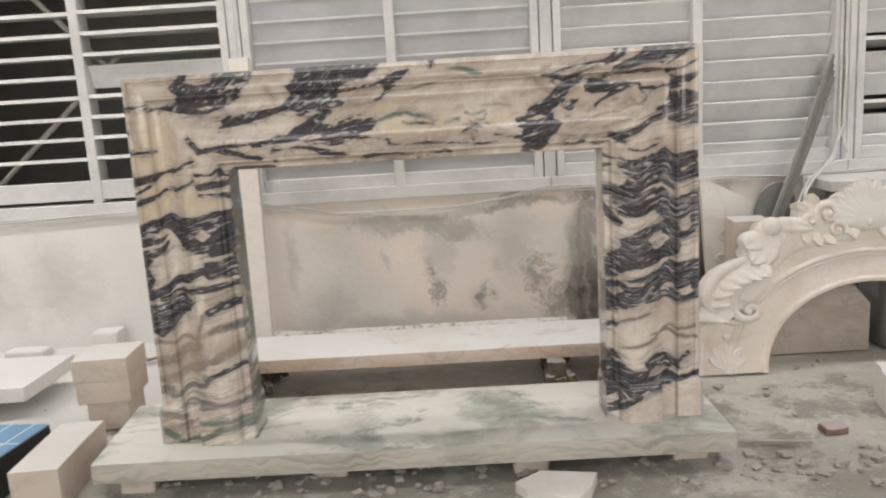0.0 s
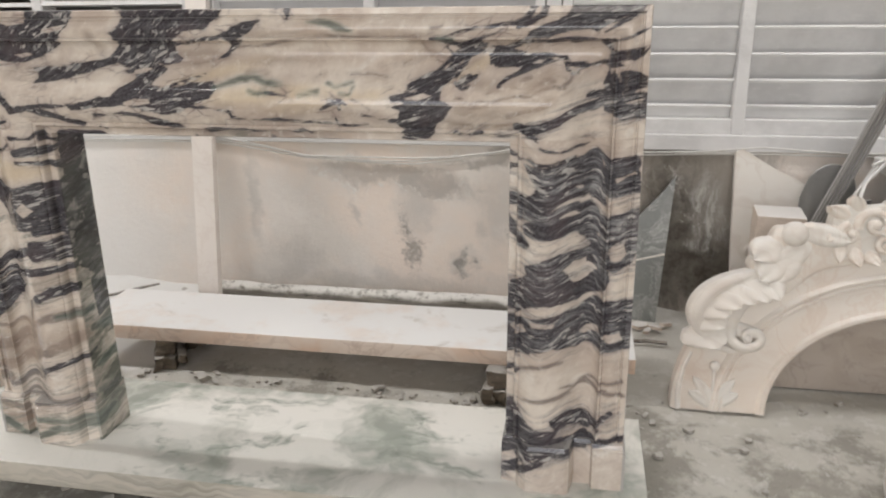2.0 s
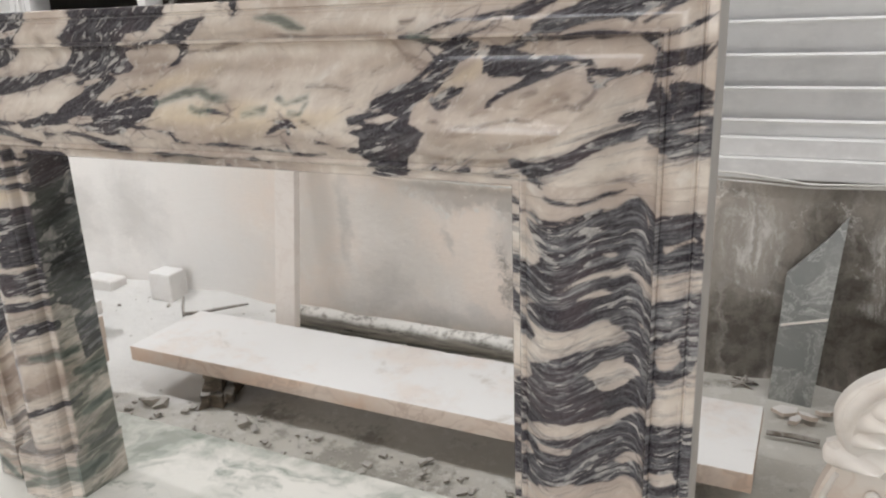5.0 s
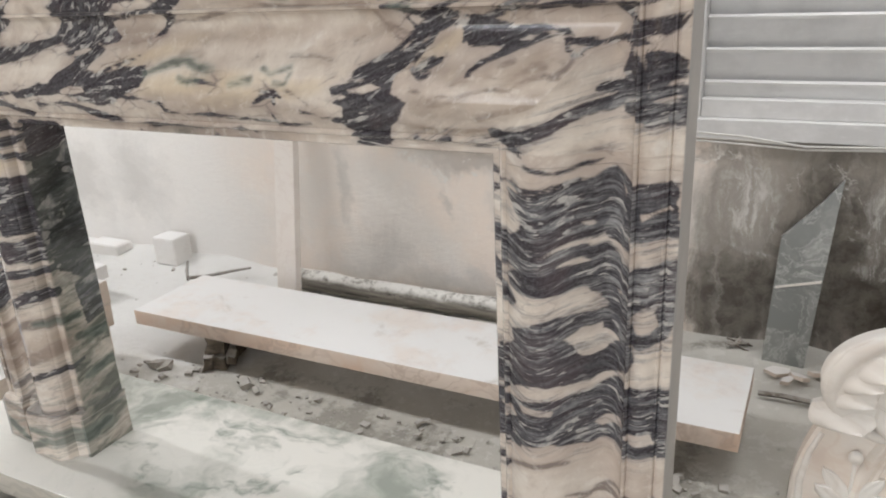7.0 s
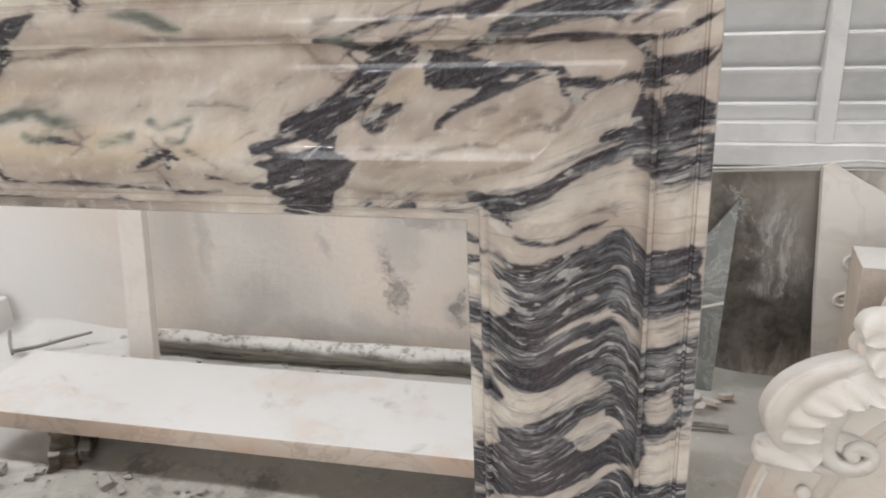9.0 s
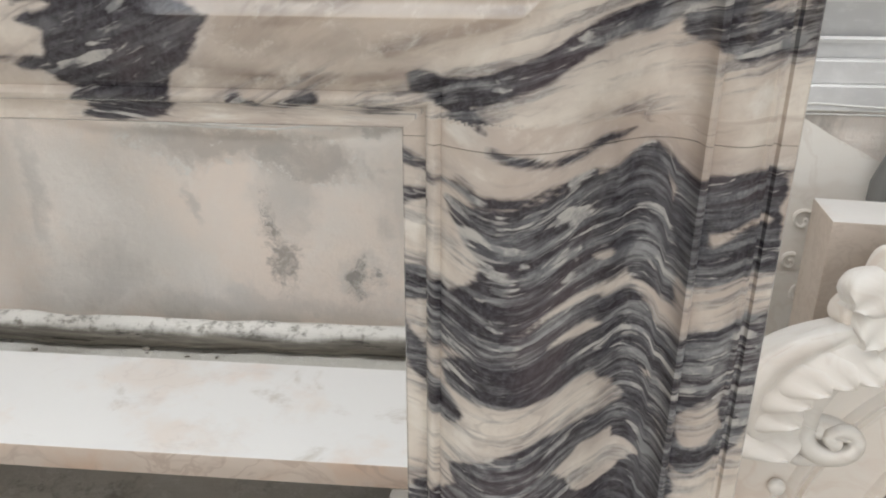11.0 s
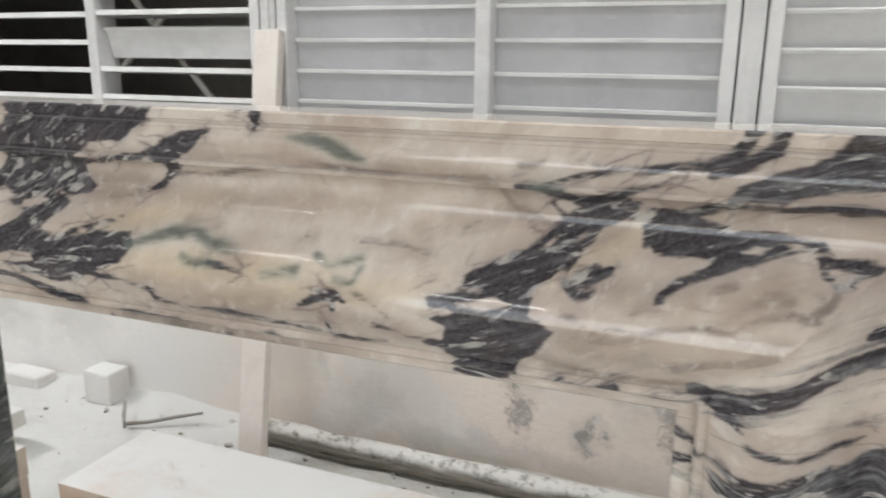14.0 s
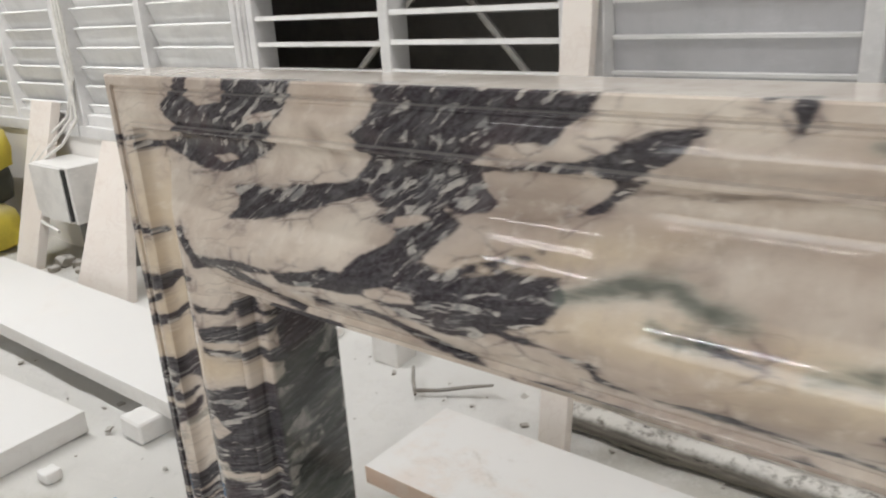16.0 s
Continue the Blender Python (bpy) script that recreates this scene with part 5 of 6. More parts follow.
surround = thing("fireplace_surround", (0, 2.1, HEARTH_TOP), "polished cream and violet-black marble fireplace surround on its hearth", "fireplace surround")
lay_veins(part("header", sweep([upright(-1, SEAM), mitre(-1), mitre(1), upright(1, SEAM)]), MARBLE_BRECCIA, surround, "cream header with dark brecciated veins", 40))
for sign in (-1, 1):
    lay_veins(part("jamb", sweep([upright(sign, FOOT), upright(sign, SEAM - 0.0005)]), MARBLE_BRECCIA, surround, "jamb banded with dark wavy veins", 40))
    # plinth block: the plan of the moulding, simplified and stepped out
    plan = closer([(-0.006, 2.190), (-0.006, 2.060), (0.066, 2.060), (0.070, 2.078), (0.108, 2.078), (0.118, 2.032), (0.128, 2.026), (0.214, 2.026), (0.230, 2.040), (0.238, 2.060), (0.272, 2.066), (0.272, 2.190)], 0.004)
    bm = bmesh.new()
    levels = [(HEARTH_TOP + (FOOT - 0.014 - HEARTH_TOP) * k / 30, 0.0) for k in range(31)] + [(FOOT - 0.013, 0.002), (FOOT - 0.008, 0.002), (FOOT - 0.003, 0.006), (FOOT, 0.007)]
    rings = []
    for z, inset in levels:
        ring = []
        for u, y in plan:
            uu = 0.133 + (u - 0.133) * (1 - inset / 0.139)
            ring.append(bm.verts.new((sign * (HALF - uu), y + (inset if y < 2.2 else 0), z)))
        rings.append(ring)
    for a, b in zip(rings, rings[1:]):
        for k in range(len(plan)):
            bm.faces.new((a[k], a[(k + 1) % len(plan)], b[(k + 1) % len(plan)], b[k]))
    bm.faces.new(rings[0])
    bm.faces.new(rings[-1])
    lay_veins(part("plinth", bm, MARBLE_BRECCIA, surround, "", 40))

# ---- the hearth and what lies on the floor round it ----
hearth_bm = bmesh.new()
add_box(hearth_bm, (-0.955, 1.940, 0.045), (0.845, 2.388, 0.1045), Matrix(), 0.004, 2)
for v in hearth_bm.verts:
    v.co.x -= 0.04 * max(0.0, (v.co.y - 1.94)) * (v.co.x < 0) * 2.0
tagged(part("hearth_slab", hearth_bm, MARBLE_HEARTH, smooth=30), "pale green and white marble hearth slab raised on packing stones", "hearth slab")
for k, (x, y) in enumerate(((-0.85, 2.02), (-0.3, 2.05), (0.28, 2.02), (0.74, 2.05), (-0.8, 2.3), (0.0, 2.3), (0.7, 2.3))):
    tagged(part("packing_stone", box((x - 0.05, y - 0.04, -0.012), (x + 0.05, y + 0.04, 0.0445), bevel=0.006), MARBLE_BLOCK), "beige marble offcut packed under the hearth", "stone", "packing stones")


def stone_slab(name, lo, hi, material, label, turn=0.0, seed=1.0, category="stone slab", group=""):
    mid = Vector(((lo[0] + hi[0]) / 2, (lo[1] + hi[1]) / 2, lo[2]))
    m = Matrix.Translation(mid) @ Matrix.Rotation(radians(turn), 4, "Z") @ Matrix.Translation(-mid)
    bm = roughen(box(lo, hi, m, 0.003, 2), 0, 0.0015, 9.0, seed)
    return tagged(part(name, bm, material, smooth=40), label, category, group)


stone_slab("marble_slab", (-0.998, 2.652, 0.101), (0.850, 2.972, 0.150), MARBLE_SLAB, "long cream marble slab under white dust on wooden chocks")
for k, (x, y) in enumerate(((-0.70, 2.715), (0.45, 2.665), (-0.68, 2.9), (0.46, 2.9))):
    turn = Matrix.Translation((x, y, 0.0)) @ Matrix.Rotation(0.35 - 0.5 * (k % 2), 4, "Z")
    chock = thing("wooden_chock", (x, y, 0.0), "dark splintered wooden chock under the marble slab", "chock", "slab chocks")
    for j, (lo, hi, roll) in enumerate((((-0.046, -0.078, -0.004), (-0.012, 0.080, 0.048), 0.10), ((-0.006, -0.066, -0.004), (0.040, 0.085, 0.040), -0.14), ((-0.034, -0.058, 0.044), (0.026, 0.080, 0.1005), 0.06), ((0.020, -0.092, 0.020), (0.046, 0.030, 0.054), 0.30))):
        bm = add_box(bmesh.new(), lo, hi, turn @ Matrix.Rotation(roll, 4, "Z"), 0.003, 1)
        roughen(bm, 3, 0.010, 34.0, 1.0 + k + 3 * j)
        for v in bm.verts:
            v.co.z = min(v.co.z, 0.1008)
        part("wood_block", bm, WOOD_DARK, chock, "", 35)

# weathered pole along the foot of the wall
pole_pts = [(-0.84 + 1.42 * k / 24, 3.285 + 0.002 * math.sin(k * 1.1), 0.036 + 0.0015 * math.sin(k * 0.7)) for k in range(25)]
bm = roughen(add_tube(bmesh.new(), pole_pts, [0.0395 + 0.001 * math.sin(k * 2.3) for k in range(25)], 16), 0, 0.007, 22.0, 2.0)
tagged(part("wooden_pole", bm, WOOD_POLE, smooth=60), "cracked weathered wooden pole lying against the wall", "pole")

# board leaning on the window frame
lean = Matrix.Translation((-0.755, 3.115, 0.0)) @ Matrix.Rotation(radians(2.0), 4, "Y").inverted() @ Matrix.Rotation(radians(-11.2), 4, "X")
tagged(part("leaning_board", box((-0.043, 0.0, 0.0), (0.043, 0.034, 1.325), lean, 0.002), MARBLE_STRIP), "narrow cream stone strip leaning against the window frame", "stone strip")

# grey shard and pale slab leaning on the wall
shard_m = Matrix.Translation((0.0, 3.285, 0.0)) @ Matrix.Rotation(radians(-10.0), 4, "X")
shard = thing("marble_shard", (0.93, 3.29, 0.0), "dark grey-green marble shard leaning against the wall", "stone shard")
part("slab", roughen(add_prism(bmesh.new(), ((0.850, 0.0), (0.965, 0.0), (0.985, 0.27), (1.008, 0.556), (0.960, 0.49), (0.866, 0.385)), 0.02, shard_m), 0, 0.001, 9.0), MARBLE_GREY, shard)
part("white_vein", add_prism(bmesh.new(), ((0.864, 0.232), (0.983, 0.262), (0.984, 0.270), (0.864, 0.238)), 0.004, shard_m @ Matrix.Translation((0, -0.003, 0))), MARBLE_WHITE, shard)
pale_m = Matrix.Translation((0.0, 3.25, 0.0)) @ Matrix.Rotation(radians(-11.0), 4, "X")
pale = thing("carved_slab", (1.4, 3.26, 0.0), "dusty white slab with faint carved scrolls leaning on the wall", "stone slab")
part("slab", roughen(add_prism(bmesh.new(), ((1.225, 0.0), (1.62, 0.0), (1.62, 0.46), (1.47, 0.535), (1.34, 0.60), (1.23, 0.665), (1.205, 0.655), (1.21, 0.3)), 0.03, pale_m), 0, 0.002, 9.0), MARBLE_WHITE, pale)
for k, (cx, cz, r) in enumerate(((1.295, 0.40, 0.030), (1.275, 0.30, 0.022), (1.31, 0.22, 0.026), (1.34, 0.33, 0.02))):
    pts = [pale_m @ Vector((cx + r * (1 - a / 9) * math.cos(a + k), -0.001, cz + r * (1 - a / 9) * math.sin(a + k))) for a in (i * 0.45 for i in range(17))]
    part("carved_scroll", add_tube(bmesh.new(), pts, 0.006, 6), MARBLE_WHITE, pale)


# ---- the carved arch ----
ARCH_X, ARCH_Y, ARCH_LEAN = 1.63, 2.655, -13.0
ARCH = Matrix.Translation((ARCH_X, ARCH_Y, 0.0)) @ Matrix.Rotation(radians(ARCH_LEAN), 4, "X") @ Matrix.Diagonal((1.0, 1.0, 0.965, 1.0))
IN_A, IN_B, OUT_A, OUT_B = 0.405, 0.325, 0.672, 0.545


def arch_at(angle, t, h):
    """A place on the arch: angle from the right foot, t from the inner to the outer edge, h proud of its face."""
    c, s = math.cos(angle), math.sin(angle)
    a, b = IN_A + (OUT_A - IN_A) * t, IN_B + (OUT_B - IN_B) * t
    return ARCH @ Vector((a * c, -h, b * s))


FORM = [0.0, 0.0, 1.0]                                     # how far carving is set inwards, raised and squeezed in height


def on_arch(x, z, h=0.0):
    return ARCH @ Vector((x - math.copysign(FORM[0], x), -h, FORM[1] + FORM[2] * z))


arch = thing("carved_arch", (ARCH_X, ARCH_Y, 0.0), "hand-carved white marble arch with acanthus leaves and shell", "carved arch")
bm = bmesh.new()
radial = [(0.0, -0.07), (0.0, 0.006), (0.02, 0.011), (0.06, 0.012), (0.085, 0.005), (0.10, 0.0), (0.43, 0.0), (0.445, 0.008), (0.47, 0.010), (0.49, 0.004), (0.505, 0.009), (0.54, 0.013), (0.575, 0.007), (0.59, 0.001), (0.97, 0.001), (1.0, -0.006), (1.0, -0.07)]
rings = [[bm.verts.new(arch_at(math.pi * k / 64, t, h)) for t, h in radial] for k in range(65)]
for a, b in zip(rings, rings[1:]):
    for k in range(len(radial)):
        j = (k + 1) % len(radial)
        bm.faces.new((a[k], a[j], b[j], b[k]))
bm.faces.new(rings[0])
bm.faces.new(rings[-1][::-1])
part("arch_body", bm, MARBLE_WARM, arch, "", 35)


def add_scroll(bm, x, z, radius, start, turns, thick, mirror=1, hand=1, tail=0.0, rise=0.012):
    """A spiral volute on the arch's face; its outer end starts at the angle start."""
    pts, rad = [], []
    steps = int(22 * turns) + 6
    for i in range(steps + 1):
        t = i / steps
        a = radians(start) + hand * 2 * math.pi * turns * t
        r = radius * (1 - 0.88 * t) + tail * max(0, 0.25 - t)
        pts.append(on_arch(mirror * (x + r * math.cos(a)), z + r * math.sin(a), rise + 0.012 * t))
        rad.append(thick * (1 - 0.45 * t))
    add_tube(bm, pts, rad, 8)


def add_knob(bm, x, z, r, h, mirror=1, sx=1.0, sz=1.0):
    m = Matrix.Translation(on_arch(mirror * x, z, h)) @ Matrix.Rotation(radians(ARCH_LEAN), 4, "X") @ Matrix.Diagonal((sx, 0.8, sz, 1))
    bmesh.ops.create_uvsphere(bm, u_segments=14, v_segments=9, radius=r, matrix=m)


def add_plate(bm, outline, low, high, mirror=1, round_by=0.010):
    """A raised field on the arch's face with a rounded edge."""
    cx, cz = sum(x for x, _ in outline) / len(outline), sum(z for _, z in outline) / len(outline)
    rings = []
    for grow, h in ((0.0, low), (0.0, high - round_by), (0.25, high - round_by * 0.35), (1.0, high)):
        ring = []
        for x, z in outline:
            v = Vector((cx - x, cz - z))
            v = v.normalized() * round_by * grow
            ring.append(bm.verts.new(on_arch(mirror * (x + v.x), z + v.y, h)))
        rings.append(ring)
    for p, q in zip(rings, rings[1:]):
        for k in range(len(outline)):
            j = (k + 1) % len(outline)
            bm.faces.new((p[k], p[j], q[j], q[k]))
    bm.faces.new(rings[-1])


def rounded(points, steps=5):
    """A closed smooth line through the points."""
    out, count = [], len(points)
    for i in range(count):
        p0, p1, p2, p3 = (Vector(points[(i + k) % count]) for k in (-1, 0, 1, 2))
        for k in range(steps):
            t = k / steps
            out.append(tuple(0.5 * (2 * p1 + (p2 - p0) * t + (2 * p0 - 5 * p1 + 4 * p2 - p3) * t * t + (3 * p1 - p0 - 3 * p2 + p3) * t ** 3)))
    return out


def add_lobe(bm, x, z, deg, length, width, high, low=0.004, curl=0.0, mirror=1):
    """An overlapping leaf tip: it rises from its root, is hollow along the middle and stands clear at its pointed end."""
    nu, nv = 10, 10
    ca, sa = math.cos(radians(deg)), math.sin(radians(deg))
    top = []
    for i in range(nu + 1):
        u = i / nu
        w = width * 1.25 * (0.5 + 0.5 * math.sin(math.pi * min(0.5, u * 0.8))) * (1 - u ** 3.0) ** 0.55 + 0.002
        row = []
        for j in range(nv + 1):
            v = 2 * j / nv - 1
            px, pz = length * u - 0.10 * width * v * v * u, v * w / 2 + curl * length * u * u
            h = low + (high - low) * u ** 0.75 - 0.30 * high * abs(v) ** 3 - 0.16 * high * math.exp(-(v / 0.3) ** 2) * u
            if u > 0.9:
                h -= 0.08 * high
            row.append((mirror * (x + px * ca - pz * sa), z + px * sa + pz * ca, h))
        top.append(row)
    up = [[bm.verts.new(on_arch(*q)) for q in row] for row in top]
    down = [[bm.verts.new(on_arch(q[0], q[1], -0.02)) for q in row] for row in top]
    for i in range(nu):
        for j in range(nv):
            bm.faces.new((up[i][j], up[i + 1][j], up[i + 1][j + 1], up[i][j + 1]))
    rim = [(i, 0) for i in range(nu + 1)] + [(nu, j) for j in range(1, nv + 1)] + [(i, nv) for i in range(nu - 1, -1, -1)] + [(0, j) for j in range(nv - 1, 0, -1)]
    for (i, j), (k, m) in zip(rim, rim[1:] + rim[:1]):
        bm.faces.new((up[i][j], up[k][m], down[k][m], down[i][j]))


def add_roll(bm, line, mirror=1, sides=10, flat=0.7):
    """A smooth swelling bar along (x, z, radius), half sunk in the arch's face."""
    pts = [on_arch(mirror * x, z, 0.0) for x, z, r in line]
    add_tube(bm, pts, [r for _, _, r in line], sides, flat)


def carved(name, mirror, *calls):
    """One carved part of the arch, made of several shapes that grow into one another."""
    bm = bmesh.new()
    if name.startswith("acanthus") or name in ("leaf_volute", "volute_leaf"):
        FORM[:] = (0.045 if name.startswith("acanthus") else 0.025, 0.095, 0.76)
    elif name in ("knob", "ribbon_leaf", "ribbon_lobe"):
        FORM[:] = 0.035, 0.0, 0.99
    elif name.startswith("foot"):
        FORM[:] = 0.0, 0.0, 1.15
    for shape, *values in calls:
        shape(bm, *values, mirror=mirror)
    FORM[:] = 0.0, 0.0, 1.0
    return part(name, bm, MARBLE_WARM if name in ("crest_scroll", "crest_leaf", "ribbon_leaf") else MARBLE_WHITE, arch, "", 60)


for mirror in (1, -1):
    # shoulder: a broad smooth leaf back whose tips overlap one another inwards
    carved("acanthus_back", mirror, (add_plate, rounded(((-0.590, 0.150), (-0.640, 0.172), (-0.674, 0.225), (-0.680, 0.295), (-0.652, 0.365), (-0.600, 0.418), (-0.530, 0.452), (-0.455, 0.470), (-0.440, 0.420), (-0.490, 0.350), (-0.535, 0.265), (-0.550, 0.195))), -0.05, 0.026), (add_roll, ((-0.610, 0.165, 0.018), (-0.645, 0.195, 0.026), (-0.656, 0.245, 0.032), (-0.648, 0.305, 0.035), (-0.622, 0.356, 0.036), (-0.580, 0.398, 0.034), (-0.530, 0.428, 0.030), (-0.480, 0.448, 0.024))))
    for x, z, deg, length, wide, high, curl in (
            (-0.655, 0.215, -62, 0.100, 0.120, 0.040, 0.22), (-0.648, 0.268, -40, 0.082, 0.100, 0.046, 0.15), (-0.640, 0.318, -36, 0.086, 0.100, 0.052, 0.12),
            (-0.615, 0.360, -40, 0.092, 0.098, 0.058, 0.10), (-0.575, 0.396, -48, 0.100, 0.094, 0.062, 0.08), (-0.530, 0.424, -56, 0.108, 0.090, 0.066, 0.05), (-0.490, 0.446, -66, 0.110, 0.080, 0.066, 0.05)):
        carved("acanthus_lobe", mirror, (add_lobe, x, z, deg, length, wide, high, 0.016, curl))
    carved("leaf_volute", mirror, (add_scroll, -0.490, 0.190, 0.056, 150, 1.2, 0.020), (add_roll, ((-0.622, 0.185, 0.012), (-0.590, 0.150, 0.016), (-0.545, 0.132, 0.017), (-0.500, 0.132, 0.016), (-0.462, 0.150, 0.013), (-0.446, 0.185, 0.008))), (add_knob, -0.494, 0.184, 0.014, 0.022))
    carved("volute_leaf", mirror, (add_lobe, -0.655, 0.212, -55, 0.105, 0.062, 0.034, 0.016, 0.35))
    carved("volute_leaf", mirror, (add_lobe, -0.545, 0.235, -35, 0.095, 0.050, 0.034, 0.010, 0.2))
    # palmette at the foot
    carved("foot_stem", mirror, (add_roll, ((-0.552, 0.004, 0.007), (-0.552, 0.06, 0.008), (-0.552, 0.112, 0.007))), (add_knob, -0.552, 0.124, 0.015, 0.012))
    for deg, x, length in ((128, -0.562, 0.070), (106, -0.558, 0.092), (74, -0.546, 0.092), (52, -0.542, 0.070)):
        carved("foot_leaf", mirror, (add_lobe, x, 0.012, deg, length, 0.030, 0.016, 0.004, 0.3 if deg > 90 else -0.3))
    carved("edge_bead", mirror, (add_roll, ((-0.650, 0.0, 0.012), (-0.652, 0.06, 0.012), (-0.640, 0.13, 0.010), (-0.620, 0.18, 0.008))))
    # the knob with its rolled ribbons
    carved("ribbon_leaf", mirror, (add_plate, rounded(((-0.500, 0.440), (-0.505, 0.480), (-0.465, 0.520), (-0.440, 0.575), (-0.400, 0.585), (-0.290, 0.592), (-0.225, 0.590), (-0.215, 0.490), (-0.320, 0.450), (-0.430, 0.365))), -0.05, 0.014), (add_roll, ((-0.395, 0.572, 0.014), (-0.350, 0.584, 0.018), (-0.300, 0.582, 0.016), (-0.250, 0.572, 0.010))))
    carved("knob", mirror, (add_knob, -0.392, 0.560, 0.037, 0.012))
    for x, z, deg, length, wide, high, curl in ((-0.425, 0.530, 222, 0.095, 0.085, 0.050, -0.2), (-0.415, 0.500, 236, 0.110, 0.085, 0.056, -0.1), (-0.385, 0.515, 246, 0.135, 0.075, 0.044, -0.15), (-0.345, 0.540, 228, 0.140, 0.060, 0.032, -0.2), (-0.390, 0.565, 358, 0.150, 0.056, 0.032, -0.1)):
        carved("ribbon_lobe", mirror, (add_lobe, x, z, deg, length, wide, high, 0.012, curl))
    # scrolls and leaves beside the shell
    carved("crest_plate", mirror, (add_plate, rounded(((-0.245, 0.500), (-0.260, 0.575), (-0.240, 0.640), (-0.160, 0.645), (-0.060, 0.655), (-0.030, 0.600), (-0.040, 0.505), (-0.140, 0.480))), -0.05, 0.012))
    for values in ((-0.148, 0.590, 0.046, 200, 1.35, 0.014, -1), (-0.118, 0.528, 0.034, 330, 1.25, 0.012, 1), (-0.212, 0.560, 0.030, 100, 1.1, 0.011, 1)):
        x, z, radius, start, turns, thick, hand = values
        bm = bmesh.new()
        add_scroll(bm, x, z, radius, start, turns, thick, mirror, hand)
        add_knob(bm, x, z, radius * 0.3, 0.026, mirror)
        part("crest_scroll", bm, MARBLE_WARM, arch, "", 60)
    for x, z, deg, length in ((-0.225, 0.545, 250, 0.070), (-0.200, 0.530, 275, 0.065), (-0.235, 0.575, 215, 0.055), (-0.215, 0.605, 140, 0.065), (-0.190, 0.625, 100, 0.050), (-0.060, 0.545, 262, 0.060), (-0.040, 0.548, 240, 0.060), (-0.165, 0.515, 300, 0.055)):
        carved("crest_leaf", mirror, (add_lobe, x, z, deg, length, 0.036, 0.032, 0.010, 0.15))
shell = bmesh.new()
add_plate(shell, rounded(((-0.13, 0.575), (-0.12, 0.645), (-0.07, 0.682), (0.0, 0.695), (0.07, 0.682), (0.12, 0.645), (0.13, 0.575), (0.05, 0.525), (-0.05, 0.525))), -0.05, 0.024, 1, 0.014)
part("shell_crest", shell, MARBLE_WHITE, arch, "", 60)
for k in range(11):
    deg = 90 + (k - 5) * 17
    carved("shell_rib", 1, (add_lobe, 0.02 * math.cos(radians(deg)), 0.560 + 0.02 * math.sin(radians(deg)), deg, 0.142 - 0.003 * abs(k - 5), 0.056, 0.030, 0.022))
carved("shell_boss", 1, (add_knob, 0.0, 0.548, 0.016, 0.020))

# blocks behind and beside the arch
stone_slab("marble_block", (1.225, 2.985, 0.0), (1.37, 3.13, 0.512), MARBLE_BLOCK, "upright white marble block behind the carved arch", -6, 2.0, "stone block")
# this block's shadow is put into its dun colour
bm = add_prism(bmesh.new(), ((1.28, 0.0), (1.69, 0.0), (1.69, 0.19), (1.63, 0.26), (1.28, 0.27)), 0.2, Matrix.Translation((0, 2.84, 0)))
tagged(part("marble_block", roughen(bm, 0, 0.002, 8.0), MARBLE_SHADED), "large marble block with chipped corner on the floor, toned dark for shade", "stone block")
bm = roughen(box((1.74, 2.80, 0.0), (2.1, 3.05, 0.36), Matrix(), 0.03, 3), 2, 0.02, 5.0)
tagged(part("covered_machine", bm, GREY_SHEET, smooth=60), "grey plastic-covered lump behind the arch", "covered machine")
ledge = thing("stone_shelf", (2.2, 3.2, 0.0), "dusty white stone shelf on grey board beside the window", "shelf")
part("shelf_top", box((1.665, 3.12, 0.592), (2.9, 3.385, 0.637), bevel=0.004), BOX_WHITE, ledge)
part("support_panel", box((1.70, 3.20, 0.0), (2.9, 3.23, 0.591)), GREY_SHEET, ledge)
bm = bmesh.new()
curve = [(1.42 + 0.23 * k / 12, 3.30 - 0.05 * math.sin(math.pi * k / 12), 0) for k in range(13)]
lows, highs = [], []
for k, (x, y, _) in enumerate(curve):
    z = 0.50 + 0.13 * math.sin(math.pi * min(1, k / 9)) ** 0.5
    lows.append((bm.verts.new((x, y, 0.0)), bm.verts.new((x, y + 0.012, 0.0))))
    highs.append((bm.verts.new((x, y, z)), bm.verts.new((x, y + 0.012, z))))
for k in range(12):
    bm.faces.new((lows[k][0], lows[k + 1][0], highs[k + 1][0], highs[k][0]))
    bm.faces.new((lows[k][1], highs[k][1], highs[k + 1][1], lows[k + 1][1]))
    bm.faces.new((highs[k][0], highs[k + 1][0], highs[k + 1][1], highs[k][1]))
for k in (0, 12):
    bm.faces.new((lows[k][0], highs[k][0], highs[k][1], lows[k][1]))
tagged(part("plastic_sheet", bm, GREY_SHEET, smooth=60), "bent grey plastic sheet standing behind the arch", "plastic sheet")

# bundle of rods leaning on the window, and cables
rods = thing("rod_bundle", (1.16, 3.0, 0.0), "bundle of dusty grey metal rods leaning against the window", "rods")
for k in range(11):
    ox, oy = (0.004 + 0.0011 * k) * math.sin(k * 2.1), (0.004 + 0.001 * k) * math.cos(k * 2.1)
    part("rod", add_tube(bmesh.new(), bowed((1.20 + 1.6 * ox, 3.02 + 1.6 * oy, 0.0), (1.775 + 0.9 * ox, 3.372 + oy * 0.5, 1.15 - 0.009 * k), 0.008 + 0.0022 * k, 8), 0.0056, 6), ROD_GREY, rods)
part("rod_tie", add_tube(bmesh.new(), bowed((1.722, 3.35, 1.03), (1.778, 3.374, 1.155), 0.0, 4), [0.012, 0.016, 0.017, 0.015, 0.010], 8), ROD_GREY, rods)


